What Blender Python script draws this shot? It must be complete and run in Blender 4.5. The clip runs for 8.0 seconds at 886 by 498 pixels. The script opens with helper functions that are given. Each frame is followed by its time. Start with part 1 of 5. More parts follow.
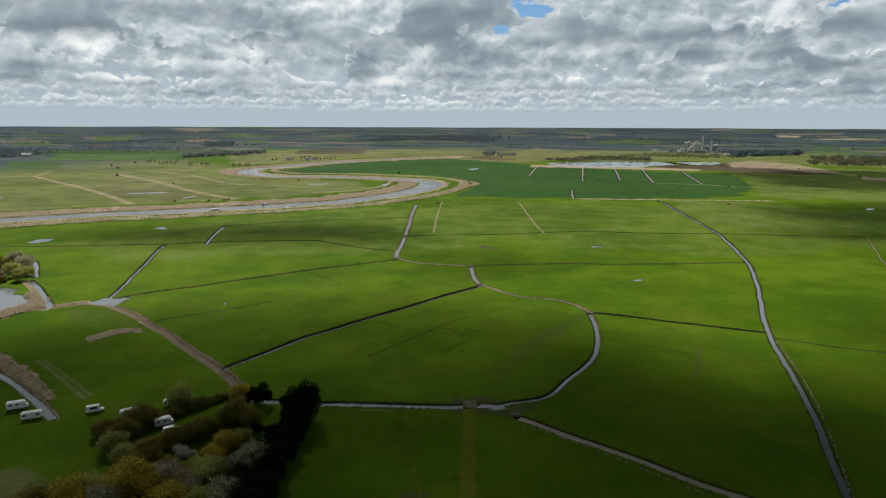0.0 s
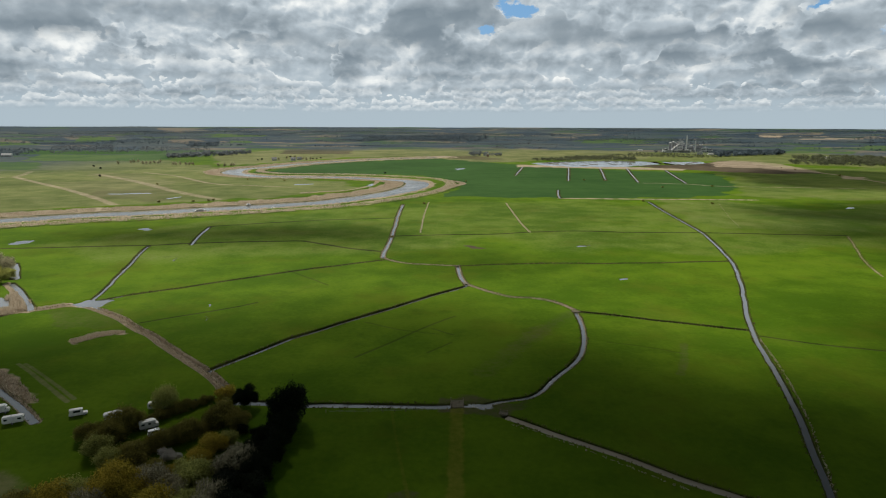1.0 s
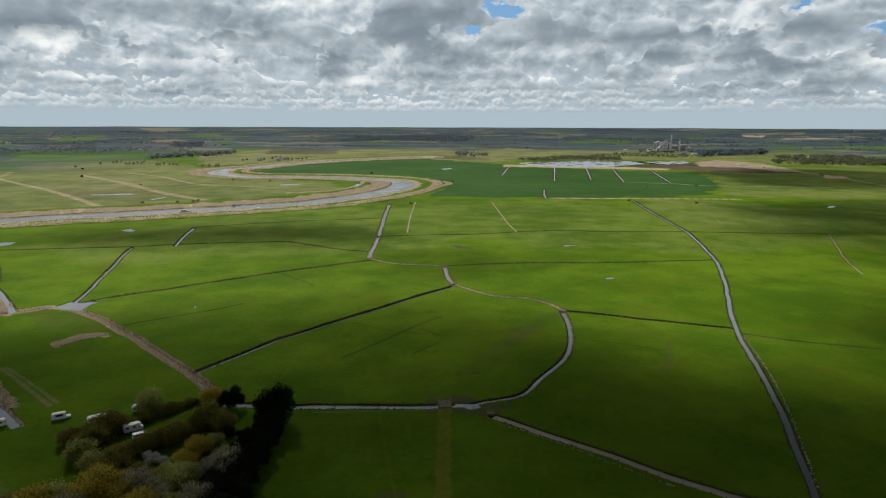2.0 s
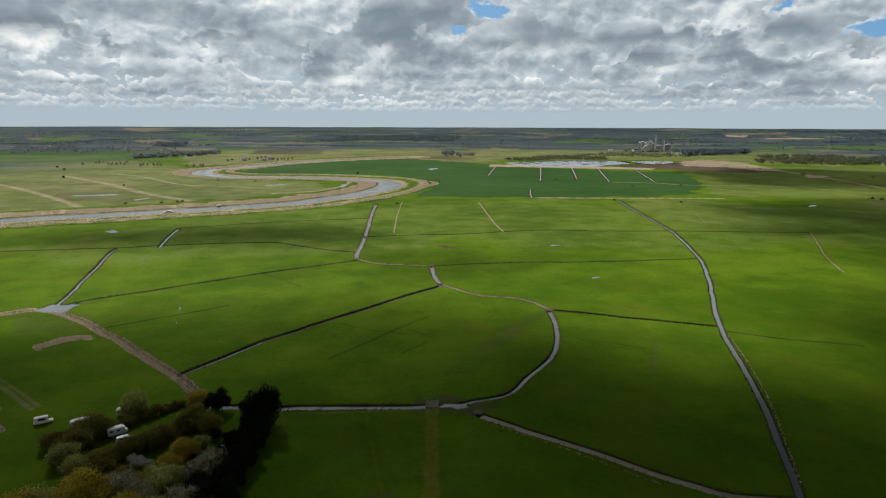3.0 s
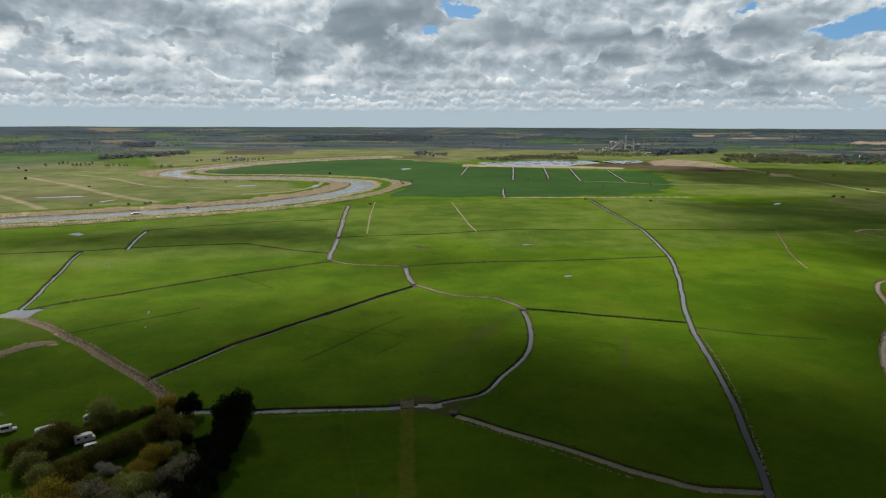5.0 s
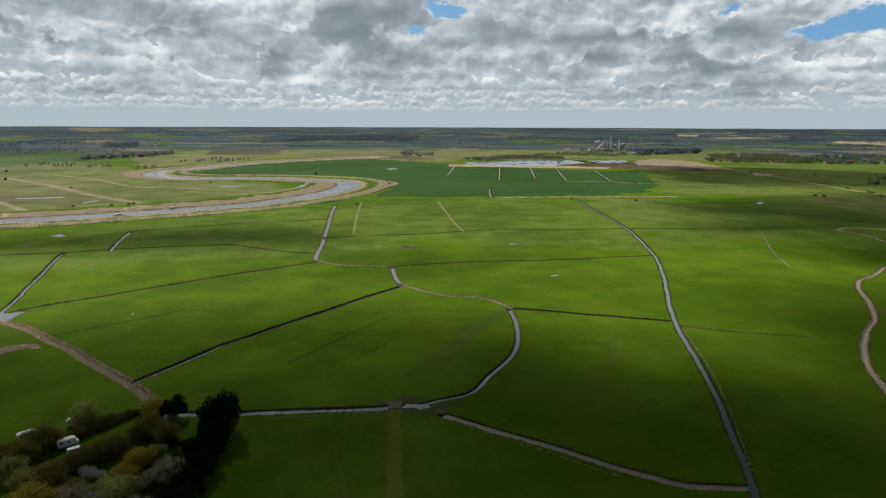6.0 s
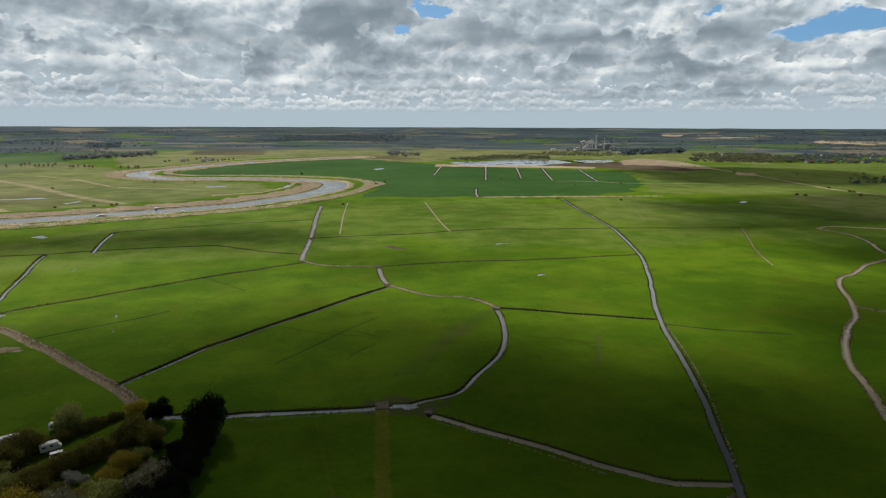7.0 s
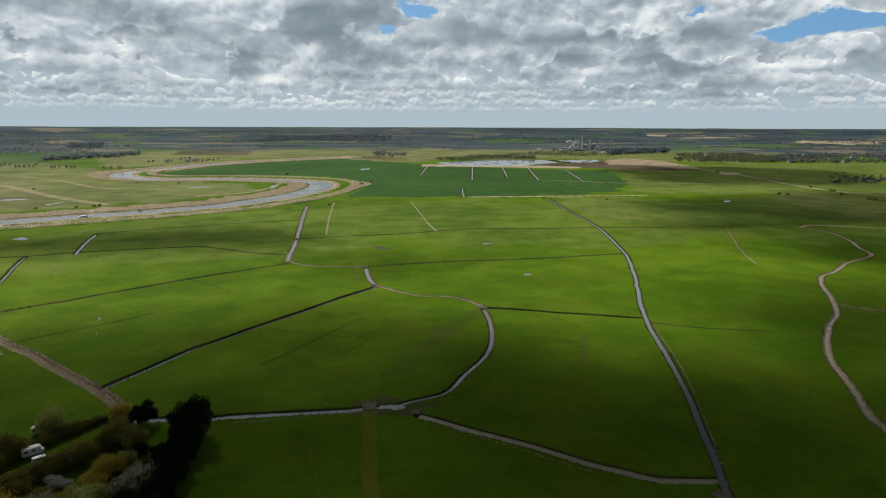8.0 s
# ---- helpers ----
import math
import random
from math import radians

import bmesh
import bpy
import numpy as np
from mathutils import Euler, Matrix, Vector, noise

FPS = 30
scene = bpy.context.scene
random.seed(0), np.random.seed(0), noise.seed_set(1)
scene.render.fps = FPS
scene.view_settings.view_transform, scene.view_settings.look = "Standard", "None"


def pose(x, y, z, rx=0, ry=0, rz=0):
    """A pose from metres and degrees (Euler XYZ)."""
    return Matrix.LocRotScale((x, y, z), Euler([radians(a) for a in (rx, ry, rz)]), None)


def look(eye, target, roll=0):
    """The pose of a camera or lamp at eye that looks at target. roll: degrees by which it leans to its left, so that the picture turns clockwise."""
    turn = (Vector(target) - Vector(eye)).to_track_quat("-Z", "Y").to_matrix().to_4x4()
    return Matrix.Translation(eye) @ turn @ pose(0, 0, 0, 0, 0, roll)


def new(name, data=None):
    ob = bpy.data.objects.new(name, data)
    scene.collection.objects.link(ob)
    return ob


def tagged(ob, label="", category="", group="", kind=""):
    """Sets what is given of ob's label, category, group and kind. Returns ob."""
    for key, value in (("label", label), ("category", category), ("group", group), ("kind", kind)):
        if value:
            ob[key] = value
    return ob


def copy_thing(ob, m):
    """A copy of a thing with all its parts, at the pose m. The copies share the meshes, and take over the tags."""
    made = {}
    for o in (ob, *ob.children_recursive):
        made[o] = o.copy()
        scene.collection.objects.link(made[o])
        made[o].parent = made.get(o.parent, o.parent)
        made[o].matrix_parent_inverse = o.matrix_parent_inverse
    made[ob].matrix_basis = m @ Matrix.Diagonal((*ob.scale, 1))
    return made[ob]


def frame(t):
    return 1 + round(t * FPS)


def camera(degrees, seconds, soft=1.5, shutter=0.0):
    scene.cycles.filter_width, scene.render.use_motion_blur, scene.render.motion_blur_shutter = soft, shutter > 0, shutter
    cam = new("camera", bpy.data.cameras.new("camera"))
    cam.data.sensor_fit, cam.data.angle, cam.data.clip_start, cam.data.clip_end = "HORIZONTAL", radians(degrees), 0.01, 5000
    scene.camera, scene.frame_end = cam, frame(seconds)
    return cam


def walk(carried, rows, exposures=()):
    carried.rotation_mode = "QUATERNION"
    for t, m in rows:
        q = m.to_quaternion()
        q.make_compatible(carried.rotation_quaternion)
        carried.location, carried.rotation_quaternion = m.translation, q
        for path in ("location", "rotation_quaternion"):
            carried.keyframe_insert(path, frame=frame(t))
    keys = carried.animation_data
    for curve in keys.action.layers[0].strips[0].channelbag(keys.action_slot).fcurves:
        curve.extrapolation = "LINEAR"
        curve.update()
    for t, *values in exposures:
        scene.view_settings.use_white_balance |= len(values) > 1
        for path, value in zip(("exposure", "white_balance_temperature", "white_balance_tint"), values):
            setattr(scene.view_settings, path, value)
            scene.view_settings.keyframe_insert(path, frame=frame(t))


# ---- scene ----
# ---- camera: hovers 88 m over the marsh and turns slowly to its right ----
cam = camera(71.7, 8.0, soft=1.1)
walk(cam, [(t, pose(-0.016 * t, -0.055 * t, 88 + 0.042 * t, 90 - 11.38, -0.18, -10.07 * t / 8))
           for t in (0, 1, 2, 3, 4, 5, 6, 7, 8)],
     exposures=[(0, 0.13), (8, 0.13)])

# ---- light: high spring sun ahead, broken cloud ----
SUN_EL, SUN_AZ = radians(44), radians(-22)      # azimuth from +y towards +x
sun_way = Vector((math.sin(SUN_AZ) * math.cos(SUN_EL), math.cos(SUN_AZ) * math.cos(SUN_EL), math.sin(SUN_EL)))
sun_data = bpy.data.lights.new("sun", "SUN")
sun_data.energy, sun_data.angle, sun_data.color = 5.0, radians(2.5), (1.0, 0.95, 0.87)
sun = new("sun", sun_data)
sun.matrix_world = look(sun_way * 100, (0, 0, 0))


class Graph:
    """Short forms for building a node tree."""

    def __init__(self, tree):
        self.tree = tree
        tree.nodes.clear()

    def wire(self, socket, value):
        if isinstance(value, bpy.types.NodeSocket):
            self.tree.links.new(value, socket)
        elif value is not None:
            socket.default_value = value

    def math(self, op, a, b=None, c=None, clamp=False):
        n = self.tree.nodes.new("ShaderNodeMath")
        n.operation, n.use_clamp = op, clamp
        for i, v in enumerate((a, b, c)):
            if v is not None:
                self.wire(n.inputs[i], v)
        return n.outputs[0]

    def add(self, a, b):
        return self.math("ADD", a, b)

    def sub(self, a, b):
        return self.math("SUBTRACT", a, b)

    def mul(self, a, b):
        return self.math("MULTIPLY", a, b)

    def vec(self, op, a, b=None, scalar=False):
        n = self.tree.nodes.new("ShaderNodeVectorMath")
        n.operation = op
        self.wire(n.inputs[0], a)
        if b is not None:
            self.wire(n.inputs[3 if op == "SCALE" else 1], b)
        return n.outputs[1 if scalar else 0]

    def join(self, x, y, z):
        n = self.tree.nodes.new("ShaderNodeCombineXYZ")
        for i, v in enumerate((x, y, z)):
            self.wire(n.inputs[i], v)
        return n.outputs[0]

    def split(self, v):
        n = self.tree.nodes.new("ShaderNodeSeparateXYZ")
        self.wire(n.inputs[0], v)
        return n.outputs

    def noise(self, v, scale, detail=6.0, rough=0.55, distort=0.0, colour=False, plane=False):
        n = self.tree.nodes.new("ShaderNodeTexNoise")
        n.noise_dimensions = "2D" if plane else "3D"
        self.wire(n.inputs["Vector"], v)
        n.inputs["Scale"].default_value, n.inputs["Detail"].default_value = scale, detail
        n.inputs["Roughness"].default_value, n.inputs["Distortion"].default_value = rough, distort
        return n.outputs["Color" if colour else "Fac"]

    def step(self, x, lo, hi, a=0.0, b=1.0):
        n = self.tree.nodes.new("ShaderNodeMapRange")
        n.interpolation_type = "SMOOTHSTEP"
        self.wire(n.inputs[0], x)
        for i, v in enumerate((lo, hi, a, b)):
            self.wire(n.inputs[1 + i], v)
        return n.outputs[0]

    def mix(self, f, a, b):
        n = self.tree.nodes.new("ShaderNodeMix")
        n.data_type = "RGBA"
        self.wire(n.inputs[0], f)
        for s, v in ((n.inputs[6], a), (n.inputs[7], b)):
            self.wire(s, (*v, 1.0) if isinstance(v, tuple) and len(v) == 3 else v)
        return n.outputs[2]

    def attr(self, name, out="Fac"):
        n = self.tree.nodes.new("ShaderNodeAttribute")
        n.attribute_name = name
        return n.outputs[out]


# ---- sky: rows of broken cumulus over a pale horizon ----
world = bpy.data.worlds.new("sky")
scene.world = world
world.use_nodes = True
g = Graph(world.node_tree)
coord = g.tree.nodes.new("ShaderNodeTexCoord")
way = coord.outputs["Generated"]
wx, wy, wz = g.split(way)
az = g.math("ARCTAN2", wx, wy)
el = g.math("ABSOLUTE", wz)
sky = g.tree.nodes.new("ShaderNodeTexSky")
sky.sky_type, sky.sun_disc = "NISHITA", False
sky.sun_elevation, sky.sun_rotation = SUN_EL, SUN_AZ
sky.air_density, sky.dust_density = 1.0, 0.6
blue = g.vec("SCALE", sky.outputs[0], 0.11)
flat = g.join(az, el, 0.0)
warp = g.vec("SUBTRACT", g.noise(g.join(az, g.mul(el, 1.6), 3.0), 14.0, 6.0, 0.6, colour=True), (0.5, 0.5, 0.5))
warped = g.vec("ADD", flat, g.vec("MULTIPLY", warp, (0.10, 0.06, 0.0)))


def blob(a, e, w, h, amount):
    """A soft swelling of the cloud field round one azimuth and elevation (radians)."""
    d = g.vec("MULTIPLY", g.vec("SUBTRACT", warped, (a, e, 0.0)), (1 / w, 1 / h, 0.0))
    r2 = g.vec("DOT_PRODUCT", d, d, scalar=True)
    return g.mul(g.math("POWER", 2.718, g.mul(r2, -1.0)), amount)


def total(values):
    s = values[0]
    for v in values[1:]:
        s = g.add(s, v)
    return s


# heavy grey undersides
under = total([blob(*b) for b in (
    (-0.488, 0.144, 0.06, 0.015, 0.8), (-0.428, 0.136, 0.046, 0.022, 0.8), (-0.421, 0.117, 0.06, 0.015, 0.9), (-0.32, 0.142, 0.055, 0.02, 0.9),
    (-0.232, 0.153, 0.046, 0.026, 1.0), (-0.15, 0.093, 0.041, 0.017, 0.9), (-0.08, 0.149, 0.069, 0.028, 1.0), (0.014, 0.129, 0.06, 0.026, 1.0),
    (-0.446, 0.06, 0.065, 0.006, 0.7), (-0.357, 0.049, 0.065, 0.006, 0.6), (0.344, 0.106, 0.057, 0.022, 1.0), (0.274, 0.158, 0.039, 0.028, 0.7),
    (0.457, 0.128, 0.078, 0.01, 0.9), (0.527, 0.09, 0.088, 0.011, 0.9), (0.534, 0.139, 0.055, 0.02, 0.6), (0.243, 0.074, 0.044, 0.01, 0.8),
    (0.591, 0.048, 0.037, 0.017, 0.7), (0.666, 0.136, 0.037, 0.009, 0.8), (0.443, 0.059, 0.055, 0.009, 0.6), (0.013, 0.076, 0.055, 0.007, 0.6),
    (-0.578, 0.127, 0.055, 0.018, 0.7), (-0.572, 0.068, 0.055, 0.007, 0.6), (0.655, 0.152, 0.055, 0.009, 0.7), (0.742, 0.075, 0.055, 0.006, 0.7),
    (0.5, 0.12, 0.24, 0.06, 0.3))])
# sunlit heads
heads = total([blob(*b) for b in (
    (-0.494, 0.115, 0.039, 0.024, 1.0), (-0.406, 0.093, 0.029, 0.018, 0.9), (-0.478, 0.067, 0.028, 0.011, 0.5), (-0.301, 0.104, 0.041, 0.018, 0.9),
    (-0.136, 0.13, 0.046, 0.011, 0.8), (-0.039, 0.111, 0.041, 0.015, 0.9), (-0.083, 0.074, 0.032, 0.012, 0.8), (0.137, 0.148, 0.041, 0.026, 1.0),
    (0.242, 0.107, 0.041, 0.017, 0.9), (0.222, 0.07, 0.037, 0.009, 0.6), (0.371, 0.127, 0.023, 0.009, 0.6), (0.417, 0.095, 0.044, 0.018, 0.9),
    (0.405, 0.161, 0.083, 0.015, 0.5), (0.653, 0.081, 0.055, 0.018, 1.0), (0.524, 0.164, 0.055, 0.009, 0.5), (-0.199, 0.101, 0.032, 0.013, 0.6),
    (-0.509, 0.108, 0.046, 0.018, 0.8), (-0.586, 0.102, 0.028, 0.015, 0.6), (0.727, 0.099, 0.065, 0.018, 0.8))])
# gaps of blue
gaps = total([blob(*b) for b in (
    (0.135, 0.174, 0.025, 0.012, 1.25), (0.089, 0.15, 0.013, 0.011, 1.1), (0.642, 0.124, 0.037, 0.011, 0.5), (0.735, 0.132, 0.069, 0.015, 1.5),
    (0.546, 0.162, 0.013, 0.007, 0.6))])


def billow(q):
    """Rolling cumulus relief: broad noise with rounded puffs upon it."""
    v = g.tree.nodes.new("ShaderNodeTexVoronoi")
    v.feature, v.voronoi_dimensions = "SMOOTH_F1", "2D"
    g.wire(v.inputs["Vector"], g.vec("ADD", q, g.vec("SCALE", g.noise(q, 1.3, 2.0, colour=True, plane=True), 0.5)))
    v.inputs["Scale"].default_value, v.inputs["Detail"].default_value = 1.7, 2.0
    v.inputs["Roughness"].default_value, v.inputs["Smoothness"].default_value = 0.55, 0.35
    return g.add(g.noise(q, 1.0, 6.0, 0.56, plane=True), g.mul(v.outputs["Distance"], -0.42))


def puffs(ka, ke, seed, lift):
    """Puffs at one scale: their relief, and how much their upper sides catch the light."""
    q = g.join(g.add(g.mul(az, ka), seed), g.add(g.mul(el, ke), seed), 0.0)
    n0 = billow(q)
    return g.sub(n0, 0.30), g.sub(n0, billow(g.vec("ADD", q, (-0.06, lift, 0.0))))


small, small_lit = puffs(30.0, 46.0, 4.7, 0.20)
middle, middle_lit = puffs(13.0, 18.5, 7.1, 0.17)
large, large_lit = puffs(5.4, 8.0, 2.3, 0.13)
big, big_lit = g.add(large, g.mul(middle, 0.35)), g.add(g.mul(large_lit, 1.3), g.mul(middle_lit, 0.32))
fair, fair_lit = g.add(middle, g.mul(small, 0.26)), g.add(middle_lit, g.mul(small_lit, 0.25))
ramp_stops = ((0.0, (0.215, 0.27, 0.315)), (0.28, (0.325, 0.385, 0.43)), (0.55, (0.48, 0.555, 0.61)),
              (0.78, (0.72, 0.775, 0.80)), (1.0, (0.97, 0.995, 0.975)))


def shades(tone):
    ramp = g.tree.nodes.new("ShaderNodeValToRGB")
    g.wire(ramp.inputs[0], tone)
    while len(ramp.color_ramp.elements) < len(ramp_stops):
        ramp.color_ramp.elements.new(0.5)
    for e, (where, c) in zip(ramp.color_ramp.elements, ramp_stops):
        e.position, e.color = where, (*c, 1)
    return ramp.outputs[0]


sky_blue = g.mix(0.75, blue, (0.10, 0.32, 0.62))
haze = g.mix(g.step(el, 0.0, 0.05), (0.44, 0.535, 0.60), (0.43, 0.52, 0.585))
behind = shades(g.add(g.add(0.45, g.mul(fair_lit, 0.5)), g.add(g.mul(big_lit, 0.9), g.mul(large, -0.6))))
high = g.mix(g.step(g.add(g.mul(g.add(large, g.mul(middle, 0.6)), 0.6), g.mul(gaps, -0.95)), -0.66, -0.42), sky_blue, behind)
final = g.mix(g.step(el, 0.03, 0.11), haze, high)
# rows of cumulus, the farthest first: base, depth, breadth, puffs, how dark the underside is, how solid
broad = g.noise(g.join(g.mul(az, 3.1), g.mul(el, 9.0), 5.0), 1.0, 3.0, plane=True)
for row, (base, tall, often, puff, catch, gloom, firm) in enumerate((
        (0.022, 0.012, 17.0, small, small_lit, 0.30, 0.65), (0.030, 0.018, 13.0, small, small_lit, 0.26, 0.8),
        (0.041, 0.026, 11.0, small, small_lit, 0.22, 0.9), (0.054, 0.036, 8.5, fair, fair_lit, 0.18, 1.0),
        (0.071, 0.046, 7.0, fair, fair_lit, 0.14, 1.0), (0.092, 0.058, 5.2, fair, fair_lit, 0.10, 1.0),
        (0.118, 0.072, 3.6, big, big_lit, 0.05, 1.0), (0.150, 0.095, 2.6, big, big_lit, 0.0, 1.0))):
    there = g.step(g.add(g.noise(g.join(g.mul(az, often), row * 3.7, 0.0), 1.0, 2.0, plane=True), g.add(g.mul(heads, 0.12), g.mul(gaps, -0.5))), 0.22 + 0.015 * row, 0.44 + 0.018 * row)
    crest = g.add(g.add(base, g.mul(there, tall)), g.mul(puff, tall * 1.9))
    floor_at = g.add(base, g.mul(puff, tall * -0.25))
    above = g.sub(el, floor_at)
    height = g.math("DIVIDE", above, g.math("MAXIMUM", g.sub(crest, floor_at), tall * 0.2), clamp=True)
    shape = g.mul(g.step(g.sub(crest, el), 0.0, tall * 0.20), g.step(above, -0.30 * tall, 0.22 * tall))
    shape = g.mul(g.mul(shape, g.step(there, 0.05, 0.3)), g.step(gaps, 0.35, 0.8, firm, 0.0))
    tone = g.add(g.add(0.13 + gloom, g.mul(height, 0.62)), g.add(g.mul(catch, 0.82), g.mul(g.sub(broad, 0.5), 0.5)))
    tone = g.add(tone, g.add(g.mul(heads, 0.42), g.mul(g.mul(under, g.sub(1.15, height)), -0.55)))
    final = g.mix(shape, final, shades(tone))
final = g.mix(g.step(g.add(el, g.mul(small, 0.02)), 0.006, 0.040, 0.85, 0.0), final, haze)
# out-of-view sky overhead darkened for contrast, less towards the sun for ditch reflections
ahead = g.step(g.add(g.mul(wx, math.sin(SUN_AZ)), g.mul(wy, math.cos(SUN_AZ))), 0.45, 0.85)
dim = g.add(g.mul(ahead, g.step(wz, 0.42, 0.60, 0.88, 0.10)), g.mul(g.sub(1.0, ahead), g.step(wz, 0.20, 0.40, 0.88, 0.10)))
final = g.vec("SCALE", final, dim)
below = g.mix(g.step(wz, -0.02, 0.0), (0.05, 0.07, 0.04), final)
back = g.tree.nodes.new("ShaderNodeBackground")
g.wire(back.inputs[0], below)
back.inputs[1].default_value = 1.0
out = g.tree.nodes.new("ShaderNodeOutputWorld")
g.wire(out.inputs[0], back.outputs[0])


# ---- materials ----
def material(name):
    m = bpy.data.materials.new(name)
    m.use_nodes = True
    gr = Graph(m.node_tree)
    bsdf = gr.tree.nodes.new("ShaderNodeBsdfPrincipled")
    o = gr.tree.nodes.new("ShaderNodeOutputMaterial")
    gr.wire(o.inputs[0], bsdf.outputs[0])
    return m, gr, bsdf


def spot(gr):
    return gr.tree.nodes.new("ShaderNodeTexCoord").outputs["Object"]


def relief(gr, bsdf, height, distance, strength=1.0):
    b = gr.tree.nodes.new("ShaderNodeBump")
    b.inputs["Distance"].default_value, b.inputs["Strength"].default_value = distance, strength
    gr.wire(b.inputs["Height"], height)
    gr.wire(bsdf.inputs["Normal"], b.outputs[0])


def plain(name, colour, rough=0.7, vary=0.25, scale=3.0, metal=0.0, bump=0.0, each=0.0):
    """Paint, wood, stone: one colour broken by stains and fine grain."""
    m, gr, bsdf = material(name)
    p = spot(gr)
    n = gr.add(gr.mul(gr.noise(p, scale, 6.0, 0.6), 0.7), gr.mul(gr.noise(p, scale * 9, 3.0, 0.6), 0.3))
    if each:
        info = gr.tree.nodes.new("ShaderNodeObjectInfo")
        n = gr.add(n, gr.mul(gr.sub(info.outputs["Random"], 0.5), each))
    lo = tuple(c * (1 - vary) for c in colour)
    hi = tuple(min(1.0, c * (1 + vary)) for c in colour)
    gr.wire(bsdf.inputs["Base Color"], gr.mix(gr.step(n, 0.25, 0.75), lo, hi))
    bsdf.inputs["Roughness"].default_value, bsdf.inputs["Metallic"].default_value = rough, metal
    if bump:
        relief(gr, bsdf, n, bump)
    return m


def foliage(name, dark, light, back=0.35, rough=0.65):
    """Leaves, reeds and twigs: each clump has its own tone, and light passes through."""
    m, gr, bsdf = material(name)
    geo = gr.tree.nodes.new("ShaderNodeNewGeometry")
    info = gr.tree.nodes.new("ShaderNodeObjectInfo")
    p = spot(gr)
    f = gr.add(gr.mul(geo.outputs["Random Per Island"], 0.65), gr.mul(gr.noise(p, 0.5, 3.0), 0.45))
    f = gr.add(f, gr.mul(gr.sub(info.outputs["Random"], 0.5), 0.3))
    colour = gr.mix(gr.step(f, 0.1, 0.9), dark, light)
    gr.wire(bsdf.inputs["Base Color"], colour)
    bsdf.inputs["Roughness"].default_value = rough
    bsdf.inputs["Specular IOR Level"].default_value = 0.06
    tr = gr.tree.nodes.new("ShaderNodeBsdfTranslucent")
    gr.wire(tr.inputs[0], colour)
    mx = gr.tree.nodes.new("ShaderNodeMixShader")
    mx.inputs[0].default_value = back
    gr.wire(mx.inputs[1], bsdf.outputs[0])
    gr.wire(mx.inputs[2], tr.outputs[0])
    for n in gr.tree.nodes:
        if n.bl_idname == "ShaderNodeOutputMaterial":
            gr.wire(n.inputs[0], mx.outputs[0])
    return m


def water(name, colour, rough=0.06, ripple=0.05, scale=1.5):
    m, gr, bsdf = material(name)
    p = spot(gr)
    gr.wire(bsdf.inputs["Base Color"], gr.mix(gr.noise(p, 0.05, 4.0), tuple(c * 0.7 for c in colour), colour))
    gr.wire(bsdf.inputs["Roughness"], gr.step(gr.noise(p, 0.03, 5.0, 0.6), 0.35, 0.7, rough, rough * 2.5))
    bsdf.inputs["IOR"].default_value = 1.33
    bsdf.inputs["Specular IOR Level"].default_value = 0.8
    relief(gr, bsdf, gr.noise(p, scale, 4.0, 0.6), ripple, 0.35)
    return m


# the marsh: lush pasture, rough grass, dry reed litter, mud, crops and distant land by share
M_GROUND, g, bsdf = material("marsh_ground")
p = spot(g)
big = g.noise(p, 0.006, 5.0, 0.55)
mid = g.noise(p, 0.035, 6.0, 0.6)
fine = g.noise(p, 0.5, 5.0, 0.65)
grain = g.add(g.mul(big, 0.50), g.add(g.mul(mid, 0.34), g.mul(fine, 0.16)))
lush = g.mix(g.step(grain, 0.40, 0.60), (0.046, 0.098, 0.004), (0.094, 0.160, 0.008))
lush = g.mix(g.mul(g.step(g.noise(p, 0.012, 6.0, 0.65, 0.6), 0.55, 0.75), 0.5), lush, (0.106, 0.134, 0.014))
lush = g.mix(g.mul(g.step(g.noise(p, 0.022, 5.0, 0.62), 0.50, 0.68), 0.55), lush, (0.080, 0.108, 0.007))
lush = g.mix(g.mul(g.step(g.noise(p, 0.055, 4.0, 0.6), 0.55, 0.72), 0.45), lush, (0.036, 0.080, 0.004))
# rough grass; its blue is raised to stand for haze over distant pasture
hazy_rough_grass = g.mix(g.step(grain, 0.38, 0.62), (0.098, 0.115, 0.042), (0.190, 0.195, 0.085))
crop = g.mix(g.step(grain, 0.35, 0.65), (0.025, 0.066, 0.015), (0.042, 0.096, 0.023))
reed = g.mix(g.step(g.add(g.mul(mid, 0.5), g.mul(fine, 0.5)), 0.36, 0.64), (0.23, 0.185, 0.125), (0.40, 0.33, 0.24))
mud = g.mix(g.step(grain, 0.4, 0.6), (0.046, 0.038, 0.024), (0.105, 0.084, 0.056))
# bank turf, its colour darkened to take in the shade on ditch sides
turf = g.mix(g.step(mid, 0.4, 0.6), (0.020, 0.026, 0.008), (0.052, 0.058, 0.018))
jit = g.mul(g.sub(g.add(g.mul(fine, 0.6), g.mul(mid, 0.4)), 0.5), 0.9)


def share(name, soft=0.3, ragged=1.0):
    a = g.attr(name)
    return g.mul(g.step(g.add(a, g.mul(jit, ragged)), 0.5 - soft, 0.5 + soft), g.step(a, 0.02, 0.1))


col = g.mix(share("rough", 0.35), lush, hazy_rough_grass)
col = g.mix(share("crop", 0.15), col, crop)
col = g.mix(share("mud", 0.3), col, mud)
track = g.mix(g.step(grain, 0.4, 0.6), (0.105, 0.115, 0.010), (0.175, 0.175, 0.026))
col = g.mix(share("track", 0.35), col, track)
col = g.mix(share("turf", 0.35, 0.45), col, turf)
col = g.mix(share("reed", 0.35, 0.5), col, reed)
